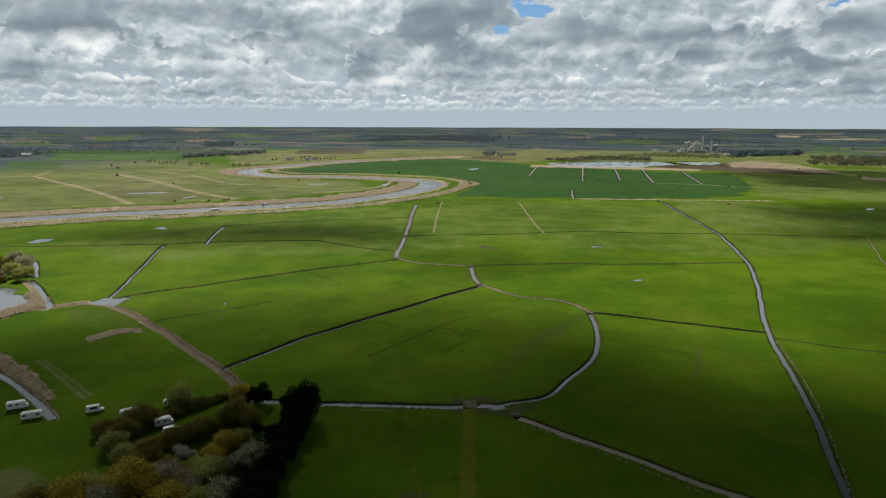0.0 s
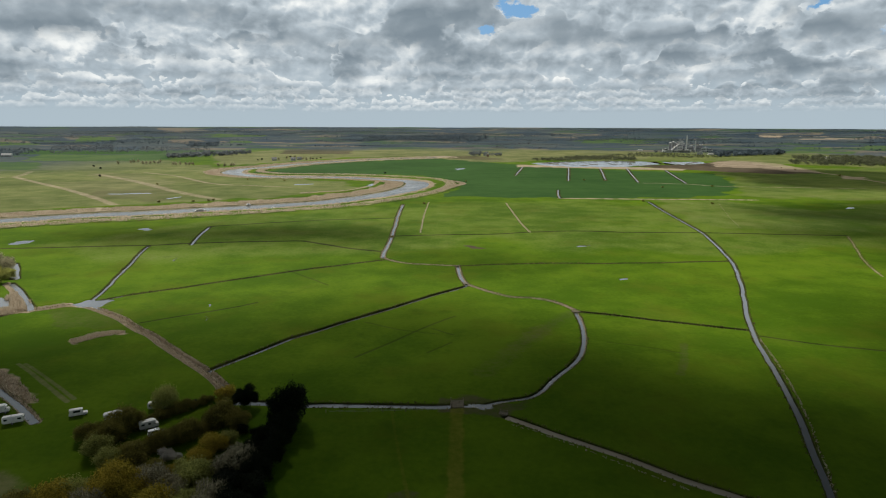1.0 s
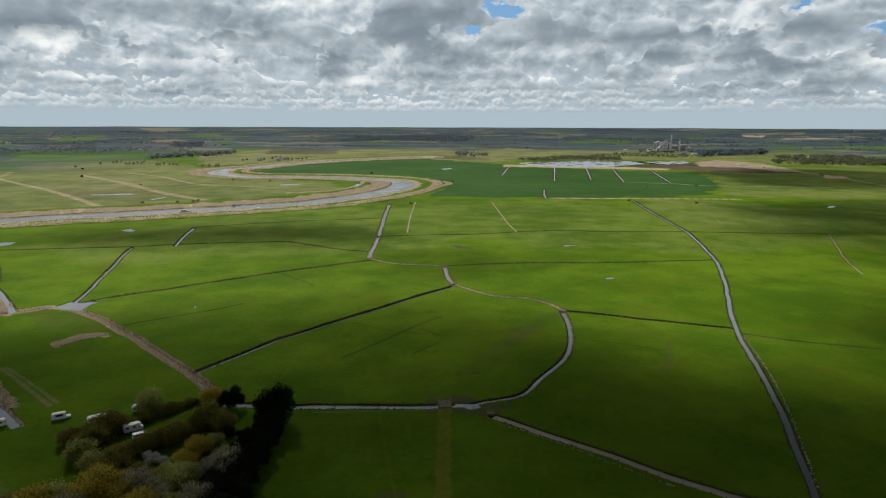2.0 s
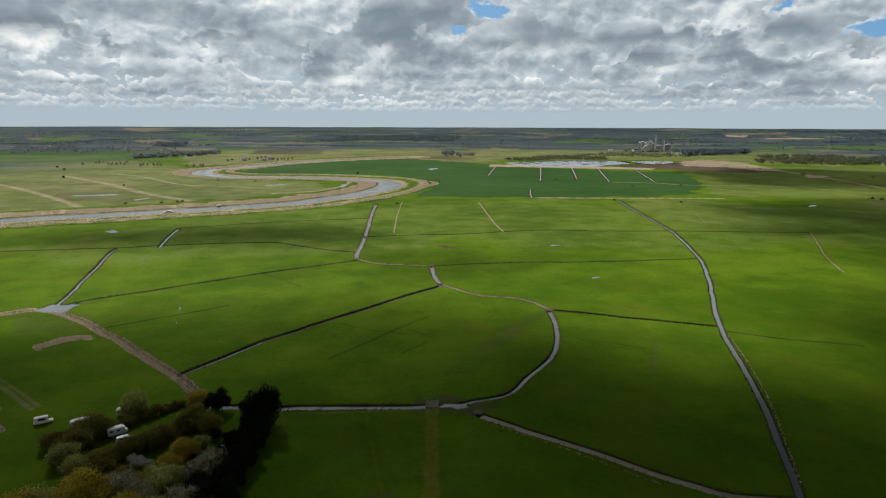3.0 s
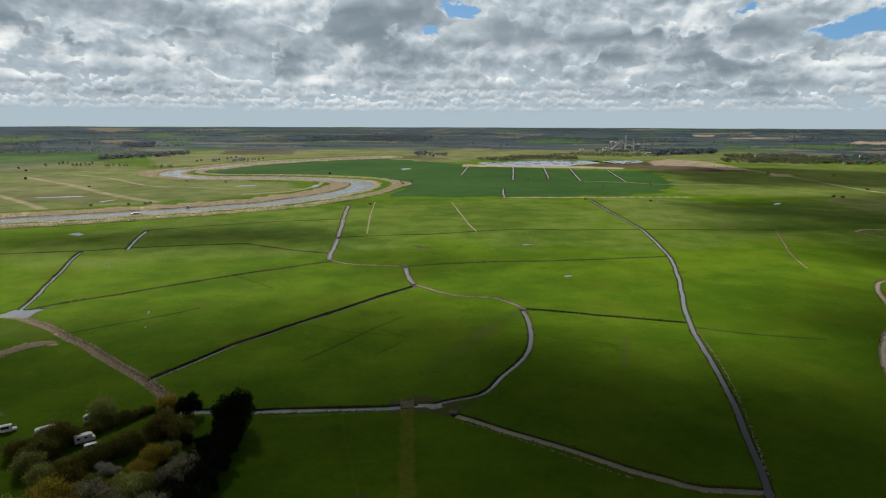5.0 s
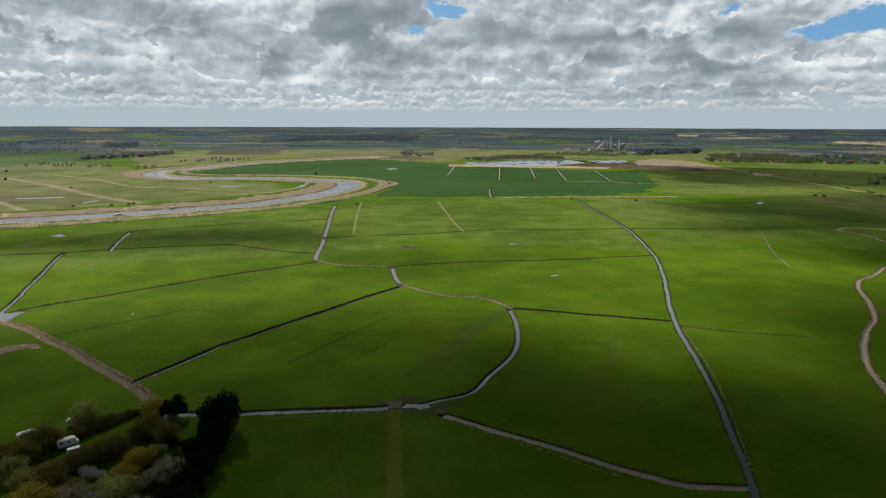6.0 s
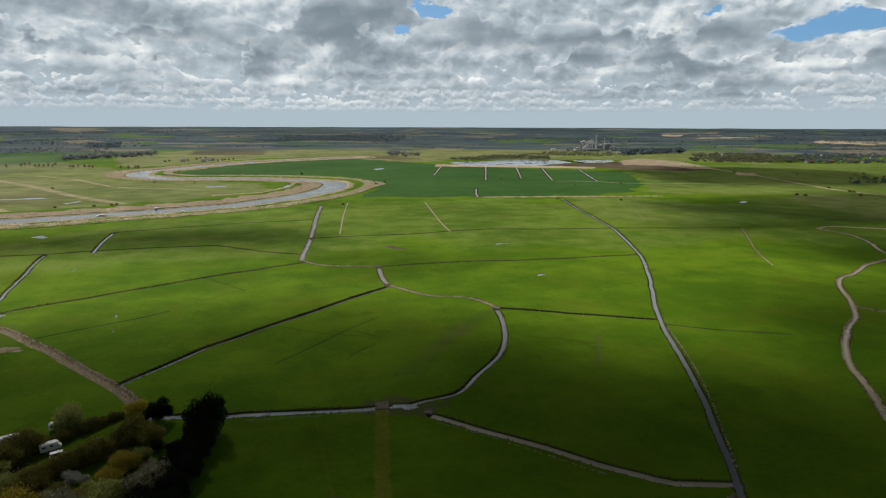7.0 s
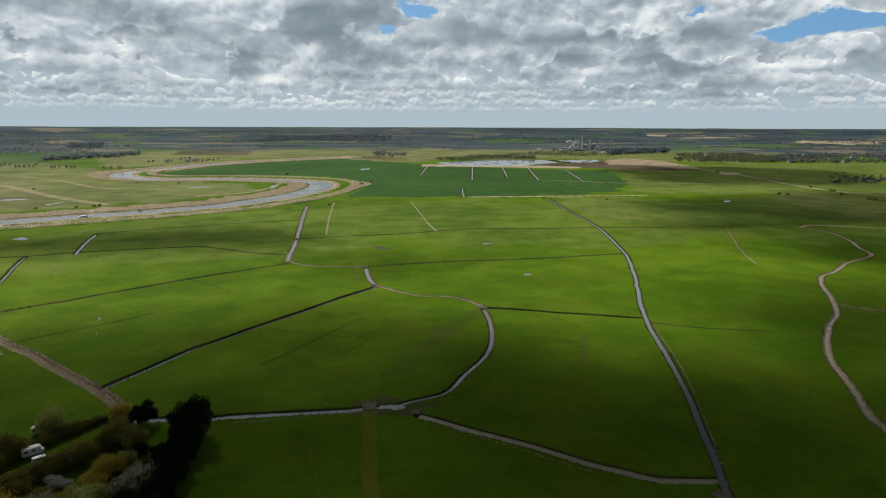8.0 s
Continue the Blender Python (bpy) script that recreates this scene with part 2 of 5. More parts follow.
# distant land: a patchwork of hedged fields and woods; blue-grey haze is painted in
cells = g.tree.nodes.new("ShaderNodeTexVoronoi")
g.wire(cells.inputs["Vector"], g.vec("MULTIPLY", g.vec("ADD", p, g.vec("SCALE", g.noise(p, 0.004, 3.0, colour=True), 120.0)), (0.0028, 0.0062, 0.0)))
cells.inputs["Scale"].default_value = 1.0
pick = g.split(cells.outputs["Color"])
hazy_land = g.mix(g.step(pick[0], 0.40, 0.60), (0.050, 0.072, 0.080), (0.078, 0.096, 0.096))
hazy_land = g.mix(g.step(pick[1], 0.70, 0.74), hazy_land, (0.050, 0.090, 0.050))
hazy_land = g.mix(g.step(pick[2], 0.86, 0.89), hazy_land, (0.150, 0.135, 0.105))
hazy_land = g.mix(g.step(g.noise(p, 0.0035, 6.0, 0.65), 0.50, 0.55), hazy_land, (0.038, 0.060, 0.080))
hazy_land = g.mix(g.mul(fine, 0.25), hazy_land, (0.04, 0.05, 0.04))
col = g.mix(g.attr("far"), col, hazy_land)
col = g.mix(share("meadow", 0.2), col, g.mix(g.step(grain, 0.38, 0.62), (0.046, 0.094, 0.030), (0.080, 0.126, 0.040)))
col = g.mix(share("stubble", 0.2), col, g.mix(g.step(grain, 0.38, 0.62), (0.25, 0.205, 0.145), (0.37, 0.31, 0.22)))
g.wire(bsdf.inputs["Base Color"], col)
bsdf.inputs["Roughness"].default_value = 0.85
bsdf.inputs["Specular IOR Level"].default_value = 0.010
relief(g, bsdf, g.add(g.mul(fine, 0.3), g.mul(mid, 0.6)), 0.5, 0.35)

M_DITCH = water("ditch_water", (0.16, 0.175, 0.185), 0.06, 0.02, 2.0)
M_SILT = water("silty_ditch_water", (0.36, 0.31, 0.225), 0.25, 0.03, 2.0)
M_RIVER = water("river_water", (0.12, 0.12, 0.105), 0.10, 0.06, 0.7)
M_REED = foliage("dry_reed", (0.37, 0.31, 0.22), (0.58, 0.50, 0.385), 0.5, 0.8)
M_SEDGE = foliage("dull_sedge", (0.07, 0.075, 0.02), (0.20, 0.19, 0.075), 0.4, 0.8)
M_CLOUD, g, bsdf = material("cloud")
g.wire(bsdf.inputs["Base Color"], g.mix(g.noise(spot(g), 0.01, 5.0), (0.80, 0.81, 0.83), (0.92, 0.92, 0.92)))
bsdf.inputs["Roughness"].default_value = 1.0
bsdf.inputs["Specular IOR Level"].default_value = 0.0
thin = g.tree.nodes.new("ShaderNodeBsdfTransparent")
veil = g.tree.nodes.new("ShaderNodeMixShader")
g.wire(veil.inputs[0], g.step(g.noise(spot(g), 0.012, 4.0), 0.35, 0.65, 0.48, 0.64))
g.wire(veil.inputs[1], bsdf.outputs[0])
g.wire(veil.inputs[2], thin.outputs[0])
for n in g.tree.nodes:
    if n.bl_idname == "ShaderNodeOutputMaterial":
        g.wire(n.inputs[0], veil.outputs[0])

# ---- the plan: ditches, river and kinds of ground, in metres from the camera's foot ----
def glide(pts, step=6.0):
    """A smooth line through a few corners."""
    P = [np.array(q, float) for q in pts]
    P = [2 * P[0] - P[1]] + P + [2 * P[-1] - P[-2]]
    res = []
    for a, b, c, d in zip(P, P[1:], P[2:], P[3:]):
        n = max(2, int(np.linalg.norm(c - b) / step))
        for k in range(n):
            s = k / n
            res.append(0.5 * (2 * b + (c - a) * s + (2 * a - 5 * b + 4 * c - d) * s * s + (3 * b - a - 3 * c + d) * s ** 3))
    res.append(P[-2])
    return np.array(res)


def wobble(line, amount, length, seed):
    """Small natural bends along a line."""
    rng = np.random.RandomState(seed)
    s = np.concatenate([[0], np.cumsum(np.linalg.norm(np.diff(line, axis=0), axis=1))])
    k = np.arange(0, s[-1] + 2 * length, length)
    off = np.interp(s, k, rng.uniform(-amount, amount, len(k)))
    t = np.gradient(line, axis=0)
    t /= np.linalg.norm(t, axis=1)[:, None] + 1e-9
    return line + np.stack([-t[:, 1], t[:, 0]], 1) * off[:, None]


CHANNELS = []


def channel(name, pts, half, bank, depth=1.5, reed_l=0.0, reed_r=0.0, turf=1.2, mat="ditch", bend=0.35, wet=True, tuft=True, flush=False):
    """A watercourse: half its water's width, its banks' width, its depth, the reeds left and right of it."""
    line = wobble(glide(pts), bend, 9.0, len(CHANNELS) + 5)
    reed_l, reed_r = [w * (0.6 if w < 2.8 else 0.85) for w in (reed_l, reed_r)]
    CHANNELS.append(dict(name=name, line=line, half=half, bank=bank, depth=depth,
                         reed_l=reed_l, reed_r=reed_r, turf=turf, mat=mat, wet=wet, tuft=tuft, flush=flush))


# open ditches with water
channel("south_ditch", [(-63.2, 186.1), (-51.9, 185.3), (-41.4, 183.4), (-33.3, 183.8), (-24.2, 183.5), (-15.1, 182.9), (-6.0, 182.4), (3.0, 182.3), (8.9, 182.9)], 1.2, 1.1, turf=1.2)
channel("loop_ditch", [(8.1, 182.7), (12.1, 182.3), (17.6, 183.0), (22.3, 185.0), (31.0, 188.0), (35.2, 190.7), (38.8, 195.1), (43.0, 201.7), (48.5, 209.3), (54.6, 217.9), (59.8, 227.9), (63.8, 239.3), (67.2, 253.3), (69.5, 269.0), (70.7, 282.8)], 0.6, 1.1, reed_r=0.5)
channel("fringe_ditch", [(70.9, 283.7), (68.8, 291.2), (62.5, 302.0), (52.0, 308.7), (43.3, 309.7), (35.1, 316.8), (26.9, 327.1), (21.7, 334.4)], 0.5, 1.2, reed_l=0.7, reed_r=0.7, wet=False)
channel("short_ditch", [(21.4, 334.4), (20.0, 343.3), (18.4, 358.3), (17.7, 380.9)], 0.8, 1.2, reed_l=0.7, reed_r=0.7)
channel("long_ditch", [(21.9, 333.1), (4.9, 316.4), (-9.7, 300.2), (-22.9, 285.5), (-35.1, 272.9), (-46.2, 260.6), (-58.3, 247.1), (-68.4, 231.7), (-74.6, 222.6), (-80.7, 213.0)], 0.9, 1.4, depth=1.5, turf=1.4)
channel("reed_dyke", [(-67.3, 194.4), (-75.4, 205.8), (-79.8, 211.4), (-85.9, 217.9), (-96.4, 228.4), (-108.7, 241.8), (-117.7, 251.6), (-125.9, 259.1), (-140.4, 273.6), (-152.4, 284.1), (-163.6, 292.5), (-171.3, 296.4), (-180.4, 297.3)], 0.4, 1.0, reed_l=3.1, reed_r=1.3)
channel("reed_dyke_west", [(-180.4, 297.3), (-185.1, 293.3), (-190.3, 290.3), (-193.2, 288.4), (-200.4, 284.5), (-206.4, 273.8), (-211.5, 259.8)], 0.6, 1.0, reed_l=3.0, reed_r=3.0, wet=False)
channel("north_west_ditch", [(-171.8, 303.6), (-176.6, 325.9), (-184.9, 358.5), (-190.6, 381.2), (-197.2, 406.9), (-203.8, 429.9), (-207.4, 448.9)], 0.45, 1.3, turf=1.3)
channel("pond_ditch", [(-192.4, 288.4), (-199.4, 298.1), (-209.4, 310.6), (-225.1, 328.9), (-235.6, 340.1)], 1.4, 1.2, reed_l=3.0)
channel("pond_ditch_head", [(-240.3, 350.7), (-254.8, 372.4), (-267.8, 391.7)], 2.0, 1.0)
channel("field_rill", [(-167.1, 305.7), (-160.2, 314.5), (-148.8, 322.6), (-136.3, 330.0), (-124.1, 340.2), (-102.4, 355.3), (-78.8, 371.8), (-52.8, 388.1), (-31.0, 400.4)], 0.35, 1.2, turf=1.1, wet=False)
channel("faint_rill", [(-131.6, 268.6), (-126.6, 272.0), (-116.3, 279.1), (-105.5, 286.5), (-94.1, 294.3), (-87.3, 300.4)], 0.2, 0.8, depth=0.4, turf=0.7, wet=False, tuft=False)
channel("cross_rill", [(-347.5, 437.9), (-324.5, 440.4), (-284.9, 443.2), (-245.9, 448.2), (-206.0, 453.4), (-166.9, 463.2), (-116.1, 468.8), (-98.5, 469.1), (-78.7, 455.5), (-55.2, 438.4), (-33.1, 428.5)], 0.35, 1.3, turf=1.2, wet=False)
channel("stub_ditch", [(-178.1, 453.8), (-185.4, 487.5), (-193.5, 535.5)], 0.6, 1.3, turf=1.3)
channel("river_rill", [(-194.6, 538.6), (-166.8, 551.9), (-138.5, 562.6), (-99.0, 577.3), (-34.1, 589.6)], 0.3, 1.0, turf=0.9, wet=False)
channel("north_ditch", [(-31.5, 407.5), (-31.8, 428.5), (-30.6, 472.7), (-30.5, 526.4), (-31, 613), (-30, 694)], 0.9, 1.3, reed_l=0.9, reed_r=0.9)
channel("herd_ditch", [(-31.1, 407.5), (-24.0, 397.0), (-14.3, 390.3), (-1.4, 387.1), (17.4, 382.5)], 0.4, 1.2, reed_l=0.6, reed_r=0.6, wet=False)
channel("herd_rill", [(17.8, 382.5), (42.4, 386.1), (79.6, 390.0), (116.1, 388.8), (153.7, 391.0), (201.8, 395.1)], 0.3, 1.0, turf=1.0, wet=False)
channel("north_stub", [(-7.6, 506.7), (-6.5, 575.7), (-4, 647), (-1, 716)], 0.2, 0.8, depth=0.5, turf=0.3, reed_l=0.4, reed_r=0.6, wet=False)
channel("upper_rill", [(-30.8, 490.2), (7.4, 496.2), (54.2, 499.7), (83.6, 508.4), (123.1, 514.8), (173.6, 507.3), (229.7, 505.6), (265.1, 500.8), (343.3, 491.7)], 0.3, 1.1, turf=1.2, wet=False)
channel("upper_stub", [(85.1, 508.4), (84.2, 544.0), (86, 615), (89, 708)], 0.2, 0.8, depth=0.5, turf=0.3, reed_l=0.5, reed_r=0.5, wet=False)
channel("main_drain", [(261, 723), (250, 649), (238.0, 560.1), (231.0, 508.3), (220.7, 465.1), (209.2, 422.4), (201.0, 393.4), (189.5, 363.4), (175.4, 330.1), (160.5, 297.1), (146.6, 265.7), (139.0, 246.8), (132.5, 226.1), (126.7, 207.9), (121.2, 191.3), (114.2, 173.2), (108.8, 159.6), (103.4, 146.4), (98.0, 133.5), (91.9, 119.3)], 0.75, 0.9, depth=1.4, turf=1.0)
channel("east_rill", [(71.2, 283.7), (84.7, 278.5), (107.7, 268.5), (129.2, 259.2), (140.7, 254.8)], 0.5, 1.2, depth=1.2, turf=1.3, wet=False)
channel("near_ditch", [(23.5, 174.8), (28.4, 170.9), (35.8, 164.7), (42.7, 159.2), (49.1, 153.8), (55.2, 148.6), (60.8, 143.5), (67.2, 138.0), (73.3, 133.3), (79.8, 128.9), (94.9, 126.3)], 1.25, 0.7, mat="silt", turf=1.0)
channel("meander", [(155.9, 129.9), (160.0, 143.3), (161.4, 149.3), (170.5, 164.1), (179.3, 179.4), (186.0, 192.0), (201.0, 211.7), (219.7, 231.1), (236.7, 245.6), (250.7, 262.8), (264.2, 282.7), (275.5, 299.6), (288.9, 314.0), (306.1, 323.1), (332.8, 343.1), (355.9, 353.7), (373.1, 364.2), (382.2, 383.3), (402.1, 414.8), (415.7, 450.0), (412.4, 465.3), (410.7, 477.9)], 0.6, 1.3, reed_l=1.1, reed_r=0.9, mat="silt")
channel("meander_head", [(410.7, 477.9), (427.7, 486.5), (447.1, 478.6), (481.2, 460.5), (508.2, 441.2)], 0.5, 1.0, reed_l=1.6, reed_r=1.6, wet=False)
channel("meander_branch", [(250.5, 260.7), (254.5, 252.1), (262.9, 244.9), (274.9, 234.7)], 0.4, 1.0, reed_l=0.8, reed_r=0.8, wet=False)
channel("east_stub", [(343.6, 488.5), (317.2, 441.1), (292.9, 397.7), (279.5, 369.8), (272.2, 351.3)], 0.2, 0.8, depth=0.5, turf=0.3, reed_l=0.4, reed_r=0.4, wet=False)
channel("grip", [(-28.9, 225.3), (-19.2, 237.3), (-10.5, 249.0), (1.6, 265.8), (12.3, 276.9)], 0.1, 0.9, depth=0.3, turf=0.55, wet=False, tuft=False)
channel("grip", [(-29.4, 268.8), (-13.3, 257.8), (4.0, 252.0)], 0.1, 0.8, depth=0.25, turf=0.45, wet=False, tuft=False)
channel("grip", [(-89.7, 373.1), (-71.6, 352.9), (-56.9, 334.7)], 0.1, 0.8, depth=0.25, turf=0.5, wet=False, tuft=False)
channel("grip", [(73.9, 240.7), (86.2, 235.6), (99.2, 228.2)], 0.1, 0.8, depth=0.25, turf=0.45, wet=False, tuft=False)
channel("grip", [(1, 259), (10, 251)], 0.1, 0.8, depth=0.25, turf=0.5, wet=False, tuft=False)
channel("grip", [(9, 241), (-1, 230)], 0.1, 0.8, depth=0.25, turf=0.5, wet=False, tuft=False)
channel("drain_rill", [(140.1, 248.6), (143.6, 246.3), (161.5, 236.8), (187.8, 227.0)], 0.2, 0.9, depth=0.4, turf=0.7, wet=False, tuft=False)
channel("far_corner_ditch", [(162, 755), (169, 799), (181, 856)], 0.7, 1.0, reed_l=0.8, tuft=False, flush=True)
channel("far_rill", [(162, 755), (219, 750), (266, 746), (340, 742), (400, 738)], 0.8, 1.5, depth=0.3, reed_l=3.2, reed_r=2.6, wet=False, tuft=False)
channel("olive_stub", [(341, 714), (299, 601), (274.2, 526.3)], 0.2, 0.8, depth=0.5, turf=0.3, reed_l=0.35, wet=False)
channel("far_ditch_a", [(302, 1332), (263, 1157), (227, 1000)], 0.8, 0.9, reed_l=0.9, tuft=False, flush=True)
channel("far_ditch_b", [(370, 1335), (328, 1159), (289, 1002)], 0.8, 0.9, reed_l=0.9, tuft=False, flush=True)
channel("far_ditch_c", [(424, 1320), (375, 1134), (334, 974)], 0.8, 0.9, reed_l=0.9, tuft=False, flush=True)
channel("far_ditch_d", [(479, 1239), (441, 1098), (404, 957)], 0.8, 0.9, reed_l=0.9, tuft=False, flush=True)
channel("far_ditch_e", [(204, 1346), (183, 1242), (156, 1113)], 0.8, 0.9, reed_l=0.9, tuft=False, flush=True)
channel("levee_fringe", [(-82, 969), (-93, 896), (-113, 847), (-169, 817)], 0.4, 1.5, depth=0.5, reed_l=5.0, reed_r=3.0, wet=False)
channel("levee_fringe", [(12, 829), (38, 909), (53, 954), (33, 1004)], 0.6, 1.5, depth=0.5, reed_l=6.0, reed_r=4.0, wet=False)
channel("camp_dyke", [(-184.6, 224.6), (-159.1, 207.1), (-146.4, 197.4), (-133.7, 186.9), (-118.9, 173.5)], 1.0, 1.2, reed_l=1.2, reed_r=0.6)
channel("bank_dyke", [(-295.9, 595.3), (-255, 604), (-209, 617), (-168, 635), (-136, 653)], 1.8, 1.5, depth=1.0)

RIVER = wobble(glide([(-464.8, 527.1), (-437.9, 556.4), (-415.7, 569.0), (-375.6, 589.8), (-334, 614), (-284, 632), (-234, 658), (-180, 683), (-123, 718), (-94, 754), (-62, 799), (-36, 854), (-19, 924), (-25, 986), (-60, 1022), (-90, 1037), (-131, 1059), (-182, 1075), (-232, 1079), (-283, 1085), (-319, 1107), (-357, 1145), (-379, 1194), (-382, 1266), (-346, 1329), (-307, 1430), (-255, 1512), (-195, 1590), (-98, 1664), (25, 1746)], 12.0), 1.2, 30.0, 3)
RIVER_HALF = 17.5


# ---- the ground: one sheet to the skyline, finest where the camera looks ----
radii = np.array([0.01, 12, 30, 60, 85] + list(np.geomspace(100, 260, 356)) + list(1 / np.linspace(1 / 260.7, 1 / 1300, 480)) + list(1 / np.linspace(1 / 1306, 1 / 4960, 124)))
turn = np.radians(np.array(list(np.arange(-178, -40, 4.0)) + list(np.arange(-39, 48.5, 0.10)) + list(np.arange(50, 179, 4.0))))
RR, TT = np.meshgrid(radii, turn, indexing="ij")
GX, GY = (RR * np.sin(TT)).ravel(), (RR * np.cos(TT)).ravel()
NR, NT = RR.shape


def near_line(line, reach):
    """For vertices within reach of a line: indices, distance and side (left positive)."""
    sel = np.where((GX > line[:, 0].min() - reach) & (GX < line[:, 0].max() + reach) &
                   (GY > line[:, 1].min() - reach) & (GY < line[:, 1].max() + reach))[0]
    x, y = GX[sel], GY[sel]
    b = np.full(sel.size, 1e9)
    s = np.zeros(sel.size)
    for (ax, ay), (bx, by) in zip(line[:-1], line[1:]):
        m = np.where((x > min(ax, bx) - reach) & (x < max(ax, bx) + reach) & (y > min(ay, by) - reach) & (y < max(ay, by) + reach))[0]
        if not m.size:
            continue
        dx, dy = bx - ax, by - ay
        u = np.clip(((x[m] - ax) * dx + (y[m] - ay) * dy) / (dx * dx + dy * dy + 1e-9), 0, 1)
        d = np.hypot(x[m] - ax - u * dx, y[m] - ay - u * dy)
        k = d < b[m]
        b[m[k]] = d[k]
        s[m[k]] = np.sign(dx * (y[m] - ay) - dy * (x[m] - ax))[k]
    keep = b < reach
    return sel[keep], b[keep], s[keep]


def smooth(x, lo, hi):
    u = np.clip((x - lo) / (hi - lo), 0, 1)
    return u * u * (3 - 2 * u)


def waves(x, y, length, seed):
    """Cheap rolling noise, about -1 to 1."""
    rng = np.random.RandomState(seed)
    s = 0
    for k in range(6):
        a, ph, w = rng.uniform(0, 6.28), rng.uniform(0, 6.28), 6.28 / length * 1.7 ** (k / 2)
        s = s + np.sin((x * np.cos(a) + y * np.sin(a)) * w + ph + 1.5 * np.sin((x * np.sin(a) - y * np.cos(a)) * w * 0.6 + ph * 2)) / 1.3 ** k
    return s / 2.4


GZ = 0.10 * waves(GX, GY, 60, 1) + 0.05 * waves(GX, GY, 17, 2)
share_of = {k: np.zeros(GX.size) for k in ("reed", "mud", "rough", "crop", "turf", "track", "far", "meadow", "stubble")}


def inside(poly, soft=6.0):
    """How far vertices lie inside a rounded polygon, 0 to 1 over its soft edge."""
    P = np.array(poly, float)
    sel = np.where((GX > P[:, 0].min() - soft) & (GX < P[:, 0].max() + soft) & (GY > P[:, 1].min() - soft) & (GY < P[:, 1].max() + soft))[0]
    x, y = GX[sel] + soft * 0.8 * waves(GX[sel], GY[sel], soft * 7, 8), GY[sel] + soft * 0.8 * waves(GX[sel], GY[sel], soft * 7, 9)
    odd = np.zeros(sel.size, bool)
    dist = np.full(sel.size, 1e9)
    for (ax, ay), (bx, by) in zip(P, np.roll(P, -1, 0)):
        cut = ((ay > y) != (by > y)) & (x < (bx - ax) * (y - ay) / (by - ay + 1e-12) + ax)
        odd ^= cut
        u = np.clip(((x - ax) * (bx - ax) + (y - ay) * (by - ay)) / ((bx - ax) ** 2 + (by - ay) ** 2 + 1e-9), 0, 1)
        dist = np.minimum(dist, np.hypot(x - ax - u * (bx - ax), y - ay - u * (by - ay)))
    return sel, smooth(np.where(odd, dist, -dist), -soft * 0.5, soft * 0.5)


def spread(kind, poly, amount=1.0, soft=6.0):
    i, w = inside(poly, soft)
    share_of[kind][i] = np.maximum(share_of[kind][i], w * amount)


def hollow(poly, depth, soft=5.0):
    i, w = inside(poly, soft)
    GZ[i] = GZ[i] * (1 - w) - depth * w


# kinds of ground
spread("rough", [(-440.5, 533.7), (-990, 1222), (-796, 1199), (-638, 1191), (-392, 1172), (-337, 1081), (-130, 977), (-100, 871), (-199, 757), (-340, 687), (-440, 604)], 0.62, 14)
spread("rough", [(-605, 961), (-503, 1006), (-375, 895), (-366, 740), (-422, 782)], 0.85, 14)
spread("rough", [(-636, 1147), (-543, 1151), (-372, 931), (-448, 893)], 0.9, 14)
spread("rough", [(-644, 1836), (-395, 3008), (139, 3380), (931, 2587), (600, 1662), (240, 1588), (94, 1850), (-228, 1730), (-451, 1352)], 0.75, 20)
spread("rough", [(267, 728), (369, 731), (440, 604), (370.5, 505.4), (267.9, 506.3), (234.7, 516.8)], 0.42, 24)
spread("crop", [(-335, 1160), (-247, 1466), (24, 1685), (263, 1330), (546, 1154), (472, 941), (372, 779), (265, 760), (163, 757), (54, 770), (12, 775), (57, 945), (-4, 1106), (-98, 1128), (-275, 1135)], 0.95, 14)
spread("crop", [(-1102, 1739), (-773, 1864), (-682, 1643), (-817, 1529), (-981, 1545)], 1.0, 15)
# thin rough share over the mid fields, greying them as haze would
spread("rough", [(-330, 450), (-190, 590), (-30, 700), (150, 740), (330, 700), (520, 560), (600, 420), (330, 400), (60, 440), (-160, 400)], 0.33, 40)
spread("mud", [(467, 1397), (615, 1445), (764, 1592), (813, 1545), (777, 1336), (753, 1163), (654, 1159), (490, 1288)], 0.9, 14)
spread("reed", [(711, 1540), (807, 1620), (827, 1546), (781, 1301), (760, 1191), (724, 1204), (696, 1369), (650, 1406)], 0.55, 14)
spread("reed", [(203, 1424), (397, 1374), (538, 1290), (518, 1241), (263, 1330), (192, 1345)], 0.9, 6)
spread("rough", [(-134, 1736), (113, 1886), (233, 1641), (247, 1539), (132, 1509), (-37, 1653)], 0.95, 14)
spread("mud", [(-40, 1774), (127, 1852), (218, 1640), (140, 1609), (24, 1715)], 0.55, 14)
spread("rough", [(632, 1344), (954, 1347), (1474, 1354), (728, 661), (518, 726), (403, 816)], 0.45, 40)
spread("rough", [(481, 731), (728, 661), (525.1, 472.8), (415.7, 496.7), (360.7, 545.0)], 0.38, 30)
spread("turf", [(-478, 1075), (-357, 1011), (-296, 933), (-357, 913)], 0.36, 22)
spread("turf", [(-516, 843), (-488, 892), (-416, 861), (-419, 776)], 0.33, 22)
spread("mud", [(-463, 844), (-362, 863), (-298, 742), (-320, 713), (-406, 751)], 0.42, 16)
spread("rough", [(-1238, 1531), (-650, 1564), (-439, 1315), (-387, 1158), (-787, 1184), (-955, 1177)], 0.65, 20)
spread("rough", [(500, 2549), (1730, 2658), (1224, 1643), (978, 1310), (749, 1591), (314, 1592)], 0.6, 30)
